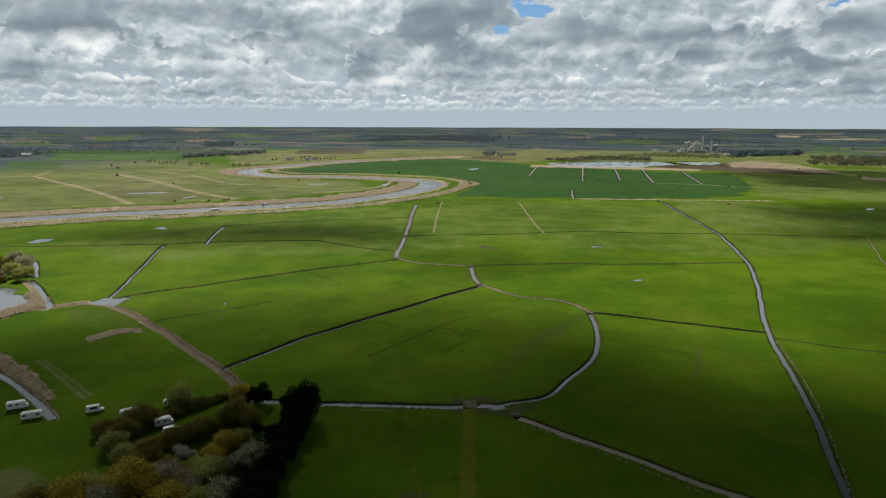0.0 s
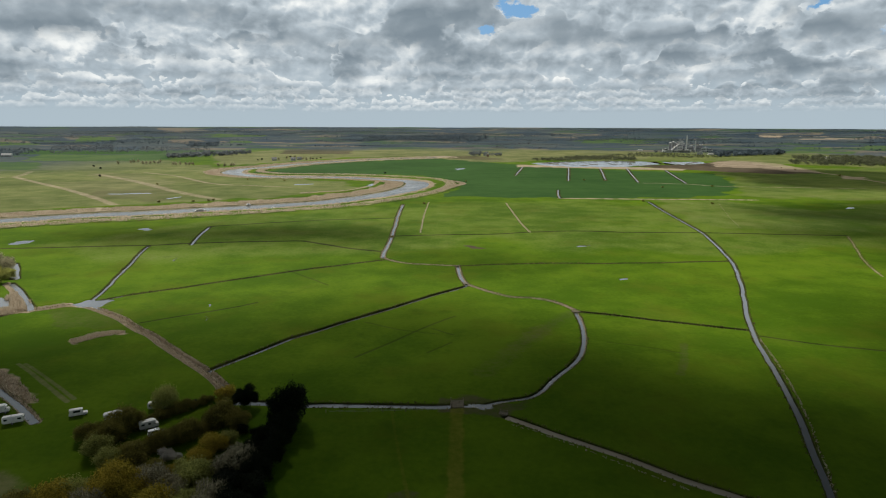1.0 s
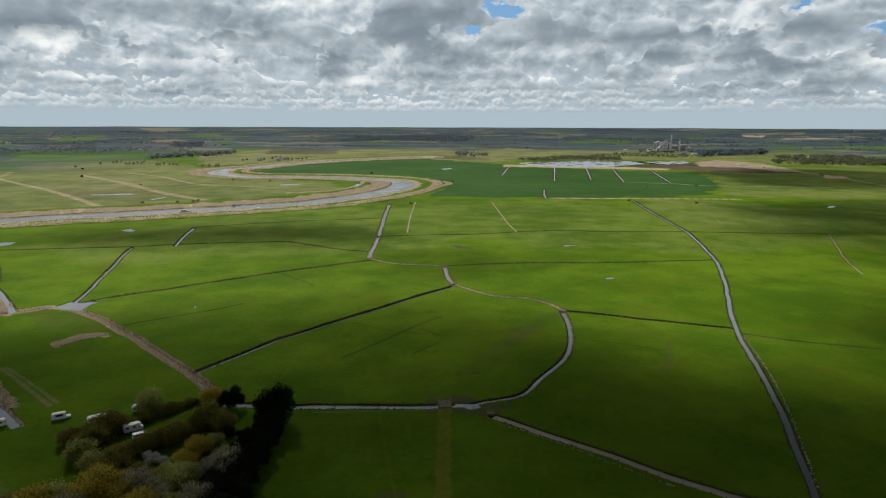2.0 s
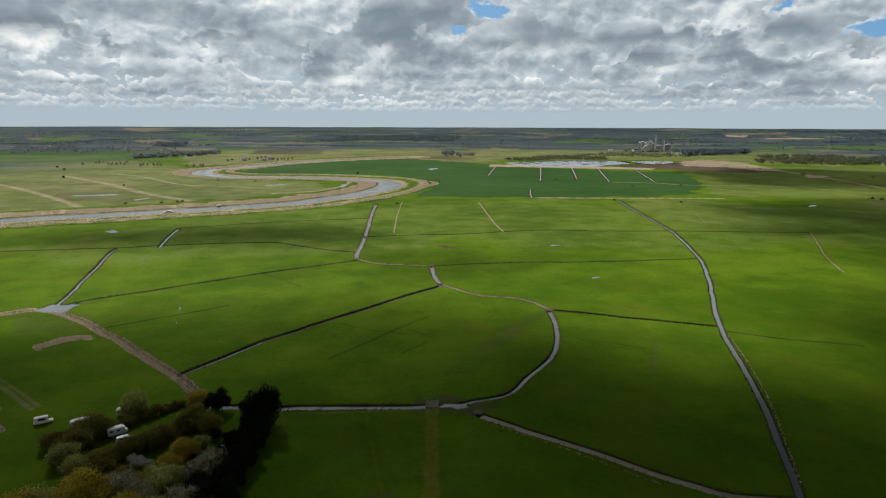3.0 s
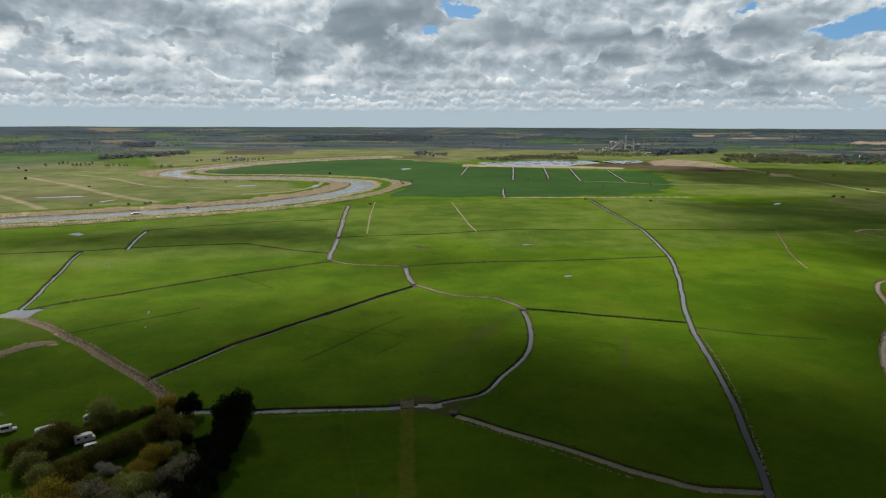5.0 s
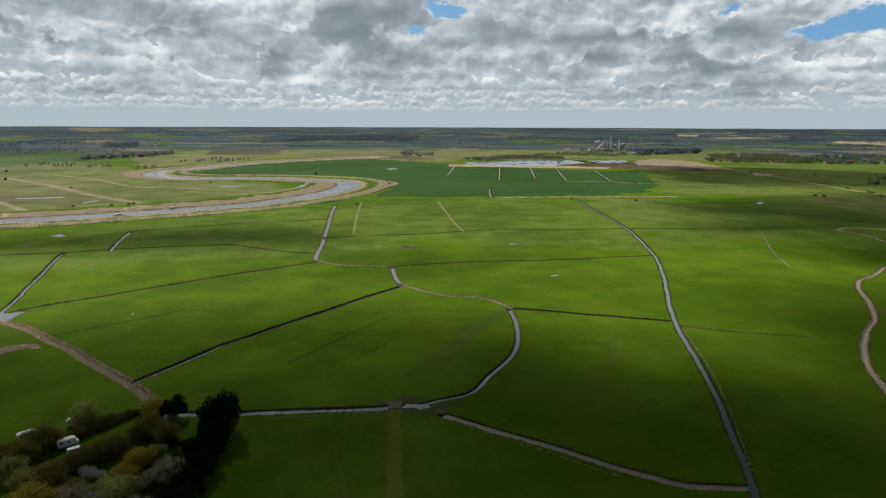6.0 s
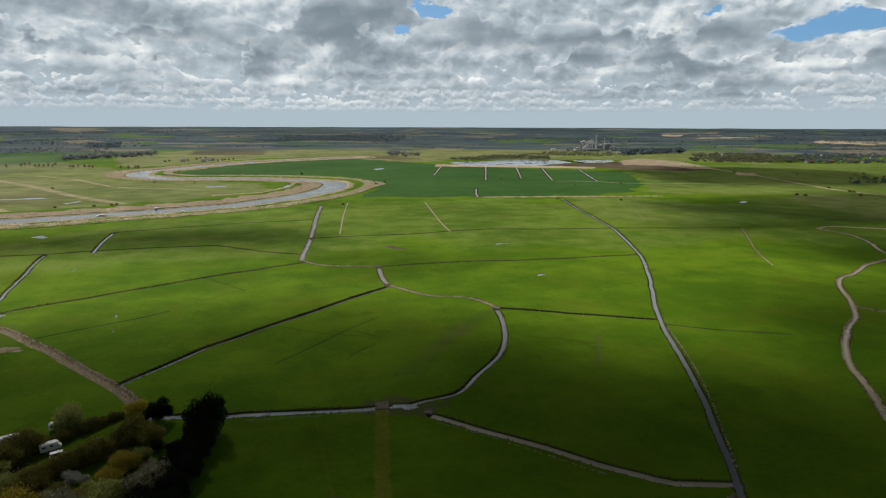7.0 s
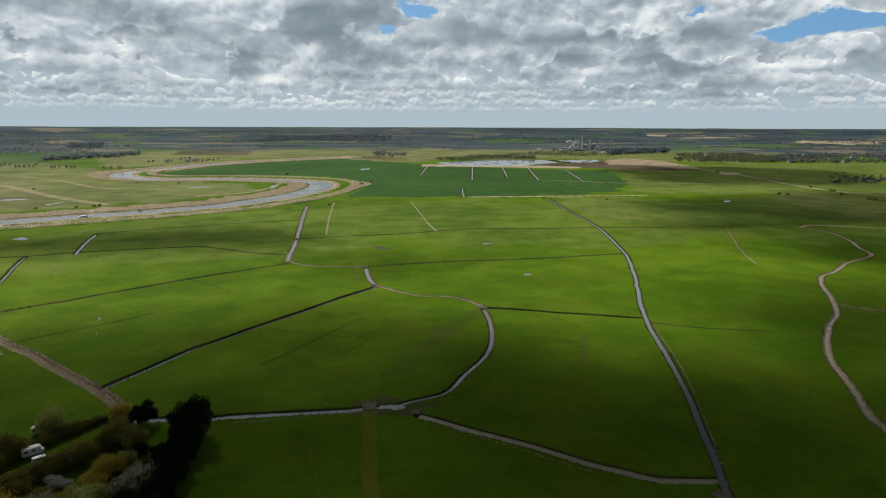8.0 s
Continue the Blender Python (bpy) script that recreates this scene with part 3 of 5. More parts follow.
spread("mud", [(3.2, 190.4), (12.6, 190.5), (31.8, 181.5), (22.3, 176.3), (11.7, 175.1), (3.0, 178.9)], 0.55, 3.0)
spread("mud", [(-180.9, 293.3), (-150.6, 288.8), (-138.6, 275.3), (-142.8, 262.8), (-158.3, 258.7), (-178.1, 274.9)], 0.35, 4)
spread("reed", [(-149.9, 246.3), (-144.2, 255.8), (-133.0, 258.2), (-131.1, 255.2), (-140.3, 248.5), (-145.6, 240.8)], 0.9, 2.0)
spread("mud", [(-11.5, 136.2), (-1.8, 136.2), (-2.9, 124.7), (-13.2, 124.7)], 0.45, 2)
spread("reed", [(-198.2, 242.3), (-174.1, 228.3), (-155.3, 213.5), (-137.4, 198.5), (-126.8, 187.8), (-130.0, 186.9), (-144.5, 197.5), (-162.1, 211.3), (-186.9, 227.6)], 0.8, 2.5)
spread("reed", [(-228.1, 281.5), (-215.2, 286.3), (-219.7, 323.0), (-201.7, 303.2), (-192.5, 290.3), (-197.7, 284.6), (-204.0, 270.4), (-213.3, 262.1)], 0.9, 3.0)
spread("mud", [(25.9, 452.7), (36.0, 446.3), (41.6, 437.9), (29.2, 437.7)], 0.8, 3)
spread("rough", [(-125.7, 139.9), (-106.4, 145.2), (-83.6, 128.5), (-108.5, 118.4)], 0.7, 4)
spread("rough", [(506.9, 485.8), (533, 691), (634, 744), (680, 656)], 0.55, 14)
spread("mud", [(15, 179), (22, 181), (35, 189), (32, 184), (23, 175), (15, 175)], 0.55, 3.0)
spread("reed", [(694, 1515), (809, 1620), (846, 1501), (815, 1356), (772, 1192), (725, 1204), (719, 1316), (637, 1348)], 0.62, 8)
spread("mud", [(541, 1421), (637, 1348), (709, 1298), (716, 1189), (655, 1159), (589, 1198), (544, 1274), (499, 1341)], 0.9, 8)
spread("stubble", [(751, 1110), (775, 1075), (734, 1018), (715, 1050)], 0.75, 6)


def band(kind, pts, half, amount, soft=1.0):
    """A worn or overgrown strip along a line."""
    i, d, s = near_line(glide(pts), half + soft + 2)
    share_of[kind][i] = np.maximum(share_of[kind][i], amount * (1 - smooth(d + 0.3 * half * waves(GX[i], GY[i], 14, 41), half, half + soft)))


band("track", [(8.5, 179.7), (7.6, 160.6), (6.8, 145.9), (6.0, 129.0)], 1.5, 0.56, 1.6)
band("track", [(-11.9, 178.8), (-10.1, 165.4), (-8.1, 151.4), (-6.4, 140.6), (-4.9, 131.1)], 0.3, 0.42, 0.6)
band("mud", [(69.7, 281.0), (55.1, 264.0), (42.0, 245.9), (30.0, 225.2), (19.9, 209.6)], 3.0, 0.34, 6.0)
band("mud", [(69.7, 281.0), (58.6, 268.9), (46.6, 251.7), (35.8, 235.2)], 1.2, 0.4, 4.0)
band("rough", [(-154.2, 220.2), (-143.2, 210.9), (-129.6, 198.5), (-117.3, 187.4)], 0.6, 0.65, 0.6)
band("rough", [(-151.6, 220.2), (-142.1, 212.5), (-129.0, 200.9), (-116.3, 189.6)], 0.5, 0.6, 0.6)
band("reed", [(-709, 1066), (-605, 961), (-502, 859), (-409, 757), (-349, 686)], 3.0, 0.55, 5.0)
band("reed", [(-596, 1122), (-505, 1027), (-427, 938), (-342, 833), (-257, 743)], 4.0, 0.52, 7.0)
band("reed", [(-534, 1166), (-444, 1089), (-336, 951), (-265, 916), (-201, 893)], 2.5, 0.55, 4.0)
band("reed", [(-767, 1064), (-709, 1066), (-755, 1186)], 4.0, 0.5, 6.0)
band("reed", [(760, 1248), (761, 1126), (730, 966), (704, 852), (690, 766), (708, 684)], 3.0, 0.7, 3.0)
band("reed", [(338, 964), (400, 947), (434, 913), (510, 898), (634, 878)], 2.2, 0.6, 3.0)
band("mud", [(105, 238), (98, 221), (91, 207)], 1.0, 0.36, 2.0)
PONDS = {
    "culvert_pool": ([(12, 184), (15, 185), (20, 184), (20, 182), (17, 180), (14, 181)], 0.7),
    "junction_pond": ([(-177.5, 297.3), (-174.7, 302.5), (-174.0, 309.9), (-163.6, 304.7), (-162.5, 293.5), (-170.8, 295.4)], 0.9),
    "reed_pond": ([(-263.0, 327.2), (-244.4, 327.4), (-228.0, 317.1), (-212.1, 303.1), (-204.0, 292.1), (-207.0, 286.3), (-212.0, 281.7), (-222.7, 274.5)], 1.0),
    "north_pond": ([(-315.6, 460.7), (-317.2, 472.6), (-306.7, 472.8), (-302.5, 463.2), (-308.9, 458.5)], 0.6),
    "small_pond": ([(-251.2, 525.2), (-247.6, 531.3), (-237.9, 528.5), (-239.8, 519.5)], 0.6),
    "splash": ([(-427, 799), (-413, 809), (-367, 821), (-354, 811), (-393, 796)], 0.5),
    "puddle": ([(-327, 753), (-313, 779), (-306, 772), (-315, 742)], 0.5),
    "west_puddle": ([(-563, 747), (-547, 759), (-532, 748), (-537, 730)], 0.5),
    "mere": ([(247, 1492), (319, 1543), (462, 1601), (578, 1557), (557, 1464), (430, 1357), (317, 1351), (259, 1407)], 0.6),
    "lagoon": ([(592, 1558), (692, 1563), (674, 1492), (598, 1434), (556, 1442)], 0.6),
    "herd_puddle": ([(108.1, 449.6), (120.5, 452.0), (118.0, 445.5), (110.4, 445.3)], 0.5),
    "field_puddle": ([(112.6, 349.8), (117.4, 351.2), (116.0, 345.8), (111.6, 344.5)], 0.4),
    "crop_puddle": ([(54, 1285), (73, 1312), (74, 1278), (58, 1252)], 0.5),
    "east_puddle": ([(465, 671), (475, 672), (468, 662), (460, 660)], 0.5),
    "river_pool": ([(-207, 941), (-179, 951), (-175, 937), (-200, 927)], 0.5),
    "grip_pool": ([(-111.3, 299.1), (-109.8, 299.1), (-108.4, 294.1), (-109.5, 294.1)], 0.4),
    "grip_streak": ([(-103.1, 272.3), (-105.4, 281.0), (-104.8, 281.0), (-102.5, 272.3)], 0.4),
    "herd_pool": ([(-169.5, 398.3), (-172.0, 409.1), (-170.1, 407.3), (-167.7, 396.6)], 0.4),
    "levee_pool": ([(-94, 904), (-89, 959), (-83, 959), (-84, 905)], 0.6),
}
for name, (poly, depth) in PONDS.items():
    least = float((np.max(poly, 0) - np.min(poly, 0)).min())
    hollow(poly, 0.40 if name in ("splash", "puddle", "west_puddle") else depth + 0.5 if least > 7 else 0.46, min(4.0, 0.3 * least))
    i, w = inside(poly, min(9.0, least))
    share_of["mud"][i] = np.maximum(share_of["mud"][i], 0.5 * w)

# spits of mud in the mere and the lagoon
for name in ("mere", "lagoon"):
    i, w = inside(PONDS[name][0], 4.0)
    GZ[i] += w * 1.5 * smooth(waves(GX[i], GY[i] * 2.2, 95, 51), 0.25, 0.9)
    share_of["mud"][i] = np.maximum(share_of["mud"][i], w)

# ditches
for c in CHANNELS:
    reach = c["half"] + c["bank"] + max(c["reed_l"], c["reed_r"], c["turf"]) + 3
    i, d, s = near_line(c["line"], reach)
    edge_at = c["half"] + 0.6 * c["bank"]
    shallow = 1 if c["wet"] else 1 - smooth(np.hypot(GX[i], GY[i]), 290, 420)
    carve = -c["depth"] * shallow * (1 - smooth(d, c["half"] - 0.6 * c["bank"], c["half"] + 0.6 * c["bank"]))
    if not c["flush"]:
        GZ[i] = np.minimum(GZ[i], np.where(d < edge_at, carve + GZ[i] * smooth(d, 0, edge_at), GZ[i]))
    # dark banding along the ditch, holding bank shade as well as turf
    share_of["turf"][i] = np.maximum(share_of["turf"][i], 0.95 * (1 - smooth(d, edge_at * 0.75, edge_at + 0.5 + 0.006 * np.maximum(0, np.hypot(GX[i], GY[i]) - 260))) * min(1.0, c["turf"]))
    width = np.where(s > 0, c["reed_l"], c["reed_r"])
    share_of["reed"][i] = np.maximum(share_of["reed"][i], np.where(width > 0, np.minimum(1, 0.5 + 0.35 * width) * (1 - smooth(d, c["half"] + width * 0.9, c["half"] + width + 0.7)), 0))

# river: bed, reed margins, green flood banks
i, d, s = near_line(RIVER, 75)
GZ[i] = np.minimum(GZ[i], np.where(d < RIVER_HALF + 2.5, -2.0 * (1 - smooth(d, RIVER_HALF - 3, RIVER_HALF + 2.5)), GZ[i]))
uneven = 4.0 * waves(GX[i], GY[i], 45, 21)
share_of["reed"][i] = np.maximum(share_of["reed"][i], np.where(s > 0, 1 - smooth(d + uneven, 48, 54), 1 - smooth(d + uneven, 25, 29)))
ridge = np.where(s > 0, np.exp(-((d - 56) / 5.0) ** 2), np.exp(-((d - 50) / 7.0) ** 2))
GZ[i] += 1.8 * ridge * (GZ[i] > -0.4)
i2, d2, s2 = i, d, s
outer = np.where(s2 < 0, np.exp(-((d2 + 3 * waves(GX[i2], GY[i2], 50, 31) - 51) / 9.0) ** 4), 0)
share_of["reed"][i2] = np.maximum(share_of["reed"][i2], outer * (0.62 + 0.25 * waves(GX[i2], GY[i2], 30, 33)))
# dark strips painted along the far waterline and outer bank foot, standing for bank shade
margin = np.where(s2 > 0, np.exp(-((d2 - RIVER_HALF - 2.5) / 2.2) ** 2), np.exp(-((d2 - 62 + 3 * waves(GX[i2], GY[i2], 40, 35)) / 2.0) ** 2))
share_of["turf"][i2] = np.maximum(share_of["turf"][i2], 0.8 * margin)
share_of["reed"][i2] *= 1 - 0.8 * margin

# fields of the far valley sides
spread("meadow", [(-998, 1544), (-1159, 1873), (-776, 1839), (-681, 1562)], 0.95, 14)
spread("meadow", [(-1771, 2543), (-1949, 2841), (-1756, 2856), (-1604, 2587)], 0.9, 14)
spread("meadow", [(-1682, 2993), (-1872, 3384), (-1680, 3388), (-1524, 3045)], 0.95, 14)
spread("meadow", [(-1263, 3601), (-1305, 3846), (-1001, 3891), (-968, 3680)], 0.9, 14)
spread("meadow", [(-974, 3012), (-1030, 3237), (-911, 3227), (-864, 3033)], 0.9, 14)
spread("meadow", [(-881, 1226), (-1067, 1515), (-905, 1470), (-768, 1231)], 0.62, 14)
spread("crop", [(-1233, 1868), (-1361, 2162), (-888, 2148), (-813, 1897)], 0.95, 14)
spread("mud", [(-462, 1922), (-583, 2585), (-293, 2482), (-243, 1937)], 0.6, 14)
spread("stubble", [(2145, 2616), (2432, 2887), (2725, 2677), (2489, 2472)], 0.95, 14)
spread("stubble", [(1891, 3549), (1995, 3713), (2082, 3648), (1996, 3510)], 0.9, 14)
spread("stubble", [(2085, 3476), (2168, 3576), (2290, 3502), (2225, 3418)], 0.8, 14)
spread("meadow", [(1605, 2309), (1981, 2785), (2206, 2619), (1896, 2273)], 0.6, 14)
spread("meadow", [(1147, 2070), (1300, 2275), (1564, 2215), (1425, 2043)], 0.7, 14)
spread("stubble", [(1891, 3547), (2026, 3767), (2117, 3683), (2010, 3511)], 0.9, 14)
spread("mud", [(1376, 2394), (1636, 2780), (1847, 2660), (1631, 2372)], 0.6, 14)
spread("meadow", [(743, 3096), (852, 3323), (1228, 3250), (1135, 3070)], 0.6, 14)
spread("meadow", [(752, 3259), (838, 3431), (1161, 3345), (1090, 3203)], 0.9, 14)
spread("meadow", [(1404, 2386), (1572, 2606), (1819, 2549), (1698, 2404)], 0.7, 14)
spread("stubble", [(1934, 3249), (2058, 3379), (2321, 3263), (2225, 3158)], 0.6, 14)

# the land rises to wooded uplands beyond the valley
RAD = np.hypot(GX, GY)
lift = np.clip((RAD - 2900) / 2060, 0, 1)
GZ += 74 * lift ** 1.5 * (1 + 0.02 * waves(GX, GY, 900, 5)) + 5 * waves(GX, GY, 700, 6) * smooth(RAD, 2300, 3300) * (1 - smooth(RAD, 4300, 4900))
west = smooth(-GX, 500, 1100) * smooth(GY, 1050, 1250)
# share of the haze-tinted land: beyond 2150 m, and nearer in the west
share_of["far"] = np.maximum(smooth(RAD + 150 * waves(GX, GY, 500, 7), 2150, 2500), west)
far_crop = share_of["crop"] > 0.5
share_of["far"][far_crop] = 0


def sheet(name, co, faces, mat, smoothed=True):
    me = bpy.data.meshes.new(name)
    me.vertices.add(len(co))
    me.vertices.foreach_set("co", np.asarray(co, np.float32).ravel())
    f = np.asarray(faces, np.int32)
    me.loops.add(f.size)
    me.loops.foreach_set("vertex_index", f.ravel())
    me.polygons.add(len(f))
    me.polygons.foreach_set("loop_start", np.arange(0, f.size, f.shape[1], dtype=np.int32))
    me.polygons.foreach_set("loop_total", np.full(len(f), f.shape[1], np.int32))
    me.polygons.foreach_set("use_smooth", np.full(len(f), smoothed))
    me.update(calc_edges=True)
    me.materials.append(mat)
    return me


idx = np.arange(NR * NT).reshape(NR, NT)
nxt = np.roll(idx, -1, 1)
quads = np.stack([idx[:-1], nxt[:-1], nxt[1:], idx[1:]], -1).reshape(-1, 4)[:, ::-1]
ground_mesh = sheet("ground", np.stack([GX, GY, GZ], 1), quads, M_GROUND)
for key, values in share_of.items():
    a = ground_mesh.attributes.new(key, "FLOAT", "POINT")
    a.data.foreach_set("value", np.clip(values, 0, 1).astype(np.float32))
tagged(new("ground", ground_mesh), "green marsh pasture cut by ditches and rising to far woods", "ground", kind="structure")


# ---- water ----
def ground_z(x, y):
    """Height of the ground sheet under points."""
    x, y = np.atleast_1d(np.asarray(x, float)), np.atleast_1d(np.asarray(y, float))
    r, a = np.hypot(x, y), np.arctan2(x, y)
    i = np.clip(np.searchsorted(radii, r) - 1, 0, NR - 2)
    j = np.clip(np.searchsorted(turn, a) - 1, 0, NT - 2)
    u, v = np.clip((r - radii[i]) / (radii[i + 1] - radii[i]), 0, 1), np.clip((a - turn[j]) / (turn[j + 1] - turn[j]), 0, 1)
    Z = GZ.reshape(NR, NT)
    return (Z[i, j] * (1 - u) + Z[i + 1, j] * u) * (1 - v) + (Z[i, j + 1] * (1 - u) + Z[i + 1, j + 1] * u) * v


def ribbon(name, line, half, z, mat, label):
    t = np.gradient(line, axis=0)
    t /= np.linalg.norm(t, axis=1)[:, None] + 1e-9
    nrm = np.stack([-t[:, 1], t[:, 0]], 1) * half
    n = len(line)
    z = np.zeros(n) + z
    co = np.concatenate([np.c_[line + nrm, z], np.c_[line - nrm, z]])
    k = np.arange(n - 1)
    me = sheet(name, co, np.stack([k, k + n, k + n + 1, k + 1], 1), mat)
    return tagged(new(name, me), label, "water", kind="structure")


for c in CHANNELS:
    if c["wet"]:
        ribbon("water", c["line"], c["half"] + (0.0 if c["flush"] else c["bank"] * 0.6),
               ground_z(c["line"][:, 0], c["line"][:, 1]) + 0.07 if c["flush"] else {"long_ditch": -0.5, "reed_dyke": -0.6}.get(c["name"], -0.3) * c["depth"], M_SILT if c["mat"] == "silt" else M_DITCH,
               "silty pale water in a field ditch" if c["mat"] == "silt" else "still water reflecting the sky in a field ditch")
ribbon("river_water", RIVER, RIVER_HALF + 2.0, -0.75, M_RIVER, "grey river winding through reed banks")
for name, (poly, depth) in PONDS.items():
    P = np.array(poly)
    lo, hi = P.min(0) - 4, P.max(0) + 4
    me = sheet("water", [(lo[0], lo[1], -0.35), (hi[0], lo[1], -0.35), (hi[0], hi[1], -0.35), (lo[0], hi[1], -0.35)], [(0, 1, 2, 3)], M_DITCH)
    tagged(new("water", me), "shallow standing water in the marsh", "water", kind="structure")


# ---- clouds overhead, out of view, whose shade lies on the fields ----
CLOUD_H = 1000.0


def cloud(shade_x, shade_y, rx, ry, seed):
    """A cumulus of many puffs over the place where its shade falls."""
    rng = random.Random(seed)
    off = sun_way * (CLOUD_H / sun_way.z)
    bm = bmesh.new()
    bmesh.ops.create_icosphere(bm, subdivisions=5, radius=1.0)
    shift = Vector((seed * 3.1, seed * 1.7, 0))
    for v in bm.verts:
        d = v.co.normalized()
        lump = 0.42 * noise.noise(d * 1.6 + shift) + 0.24 * noise.noise(d * 3.7 + shift) + 0.10 * noise.noise(d * 9.0 + shift)
        r = 1.0 + lump
        v.co = Vector((d.x * r * rx, d.y * r * ry, max(d.z * r, -0.12) * min(rx, ry) * 0.55))
    me = bpy.data.meshes.new("cloud")
    bm.to_mesh(me)
    bm.free()
    me.materials.append(M_CLOUD)
    ob = new("cloud", me)
    ob.location = (shade_x + off.x, shade_y + off.y, CLOUD_H)
    return tagged(ob, "broken grey-white cumulus cloud high over the marsh", "cloud", "clouds over the marsh")


for n, c in enumerate((
        (40, 112, 190, 92), (-225, 160, 90, 60), (160, 105, 130, 62), (-50, 232, 130, 58), (95, 178, 50, 24),
        (275, 242, 95, 46), (-150, 500, 130, 34), (390, 500, 120, 34), (590, 610, 200, 110),
        (20, 395, 45, 16), (760, 1060, 230, 170), (450, 370, 120, 75), (15, 138, 120, 34))):
    cloud(*c, seed=n + 1)

# ---- shared builders ----
def at(x, y, z=0.0, turned=0.0, size=1.0, tall=1.0):
    return pose(x, y, float(ground_z(x, y)[0]) + z, 0, 0, turned) @ Matrix.Diagonal((size, size, size * tall, 1))


def part(name, bm, mat, parent, label=""):
    me = bpy.data.meshes.new(name)
    bm.to_mesh(me)
    bm.free()
    me.materials.append(mat)
    ob = new(name, me)
    ob.parent = parent
    return tagged(ob, label)


def part_mesh(name, me, parent, label=""):
    ob = new(name, me)
    ob.parent = parent
    return tagged(ob, label)


def thing(name, label, category, group="", kind=""):
    return tagged(new(name), label, category, group, kind)


def box(bm, cx, cy, cz, sx, sy, sz, bevel=0.0, turned=0.0):
    """A block given by its centre and sizes, with softened edges."""
    r = bmesh.ops.create_cube(bm, size=1.0, matrix=pose(cx, cy, cz, 0, 0, turned) @ Matrix.Diagonal((sx, sy, sz, 1)))
    if bevel:
        edges = list({e for v in r["verts"] for e in v.link_edges})
        bmesh.ops.bevel(bm, geom=edges, offset=bevel, segments=2, affect="EDGES")
    return bm


def tube(bm, a, b, ra, rb, sides=8):
    """A tapered round bar between two points."""
    a, b = Vector(a), Vector(b)
    q = (b - a).to_track_quat("Z", "Y").to_matrix().to_4x4()
    bmesh.ops.create_cone(bm, cap_ends=True, segments=sides, radius1=ra, radius2=rb, depth=(b - a).length,
                          matrix=Matrix.Translation((a + b) / 2) @ q)
    return bm


def gable(bm, sx, sy, eaves, ridge, over=0.4):
    """A pitched roof along x, with thickness and overhang."""
    hx, hy = sx / 2 + over, sy / 2 + over
    for s in (1, -1):
        top = [bm.verts.new((x, y, z)) for x, y, z in ((-hx, s * hy, eaves - 0.2), (hx, s * hy, eaves - 0.2), (hx, 0, ridge), (-hx, 0, ridge))]
        low = [bm.verts.new(v.co - Vector((0, 0, 0.25))) for v in top]
        bm.faces.new(top if s < 0 else top[::-1])
        bm.faces.new(low[::-1] if s < 0 else low)
        for k in range(4):
            bm.faces.new((top[k], top[(k + 1) % 4], low[(k + 1) % 4], low[k]))
    return bm


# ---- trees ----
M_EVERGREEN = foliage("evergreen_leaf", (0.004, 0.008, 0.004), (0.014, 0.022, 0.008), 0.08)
M_WILLOW = foliage("willow_catkin", (0.173, 0.151, 0.020), (0.608, 0.475, 0.072), 0.45)
M_SALLOW = foliage("sallow_leaf", (0.132, 0.151, 0.036), (0.486, 0.495, 0.151), 0.45)
M_SCRUB = foliage("brown_scrub", (0.076, 0.074, 0.018), (0.288, 0.254, 0.059), 0.25)
M_TWIG = foliage("bare_twig", (0.118, 0.109, 0.066), (0.484, 0.452, 0.296), 0.45, 0.85)
M_BLOSSOM = foliage("white_blossom", (0.45, 0.43, 0.38), (0.75, 0.73, 0.68), 0.3)
# far woods: distance haze is put into the leaf colours as blue-grey
M_HAZYWOOD = foliage("hazy_wood", (0.066, 0.090, 0.106), (0.086, 0.112, 0.126), 0.7)
M_HAZYBARE = foliage("hazy_bare_wood", (0.096, 0.113, 0.122), (0.124, 0.142, 0.148), 0.7)
M_OLIVE = foliage("olive_wood", (0.085, 0.098, 0.058), (0.150, 0.162, 0.090), 0.55)
M_BARK = plain("bark", (0.075, 0.06, 0.045), 0.9, 0.35, 4.0)


def leaf_cloud(lobes, count, size, long, seed, rise=0.0, fray=0.16):
    """Many small leaves over and within a crown's lobes, each a folded blade of two triangles."""
    rng = np.random.RandomState(seed)
    L = np.array(lobes, float)
    w = (L[:, 3] * L[:, 4]) ** 1.0
    pick = rng.choice(len(L), count, p=w / w.sum())
    d = rng.normal(size=(count, 3))
    d /= np.linalg.norm(d, axis=1)[:, None]
    r = rng.uniform(0.35, 1.12, count) ** 0.75
    r = np.where(rng.uniform(size=count) < fray, rng.uniform(1.0, 1.42, count), r)
    c = L[pick, :3] + d * r[:, None] * np.stack([L[pick, 3], L[pick, 3], L[pick, 4]], 1)
    along = rng.normal(size=(count, 3)) + d * 0.6
    along[:, 2] += rise
    along /= np.linalg.norm(along, axis=1)[:, None]
    across = np.cross(along, rng.normal(size=(count, 3)))
    across /= np.linalg.norm(across, axis=1)[:, None] + 1e-9
    up = np.cross(along, across)
    s = size * rng.uniform(0.6, 1.4, count)[:, None]
    a, b = c - along * s * long, c + along * s * long
    l, m = c + across * s * 0.6 + up * s * 0.25, c - across * s * 0.6 + up * s * 0.25
    co = np.stack([a, l, b, m], 1).reshape(-1, 3)
    co[:, 2] = np.maximum(co[:, 2], 0.05)
    k = np.arange(count)[:, None] * 4
    return co, np.concatenate([k + [0, 1, 2], k + [0, 2, 3]], 0)


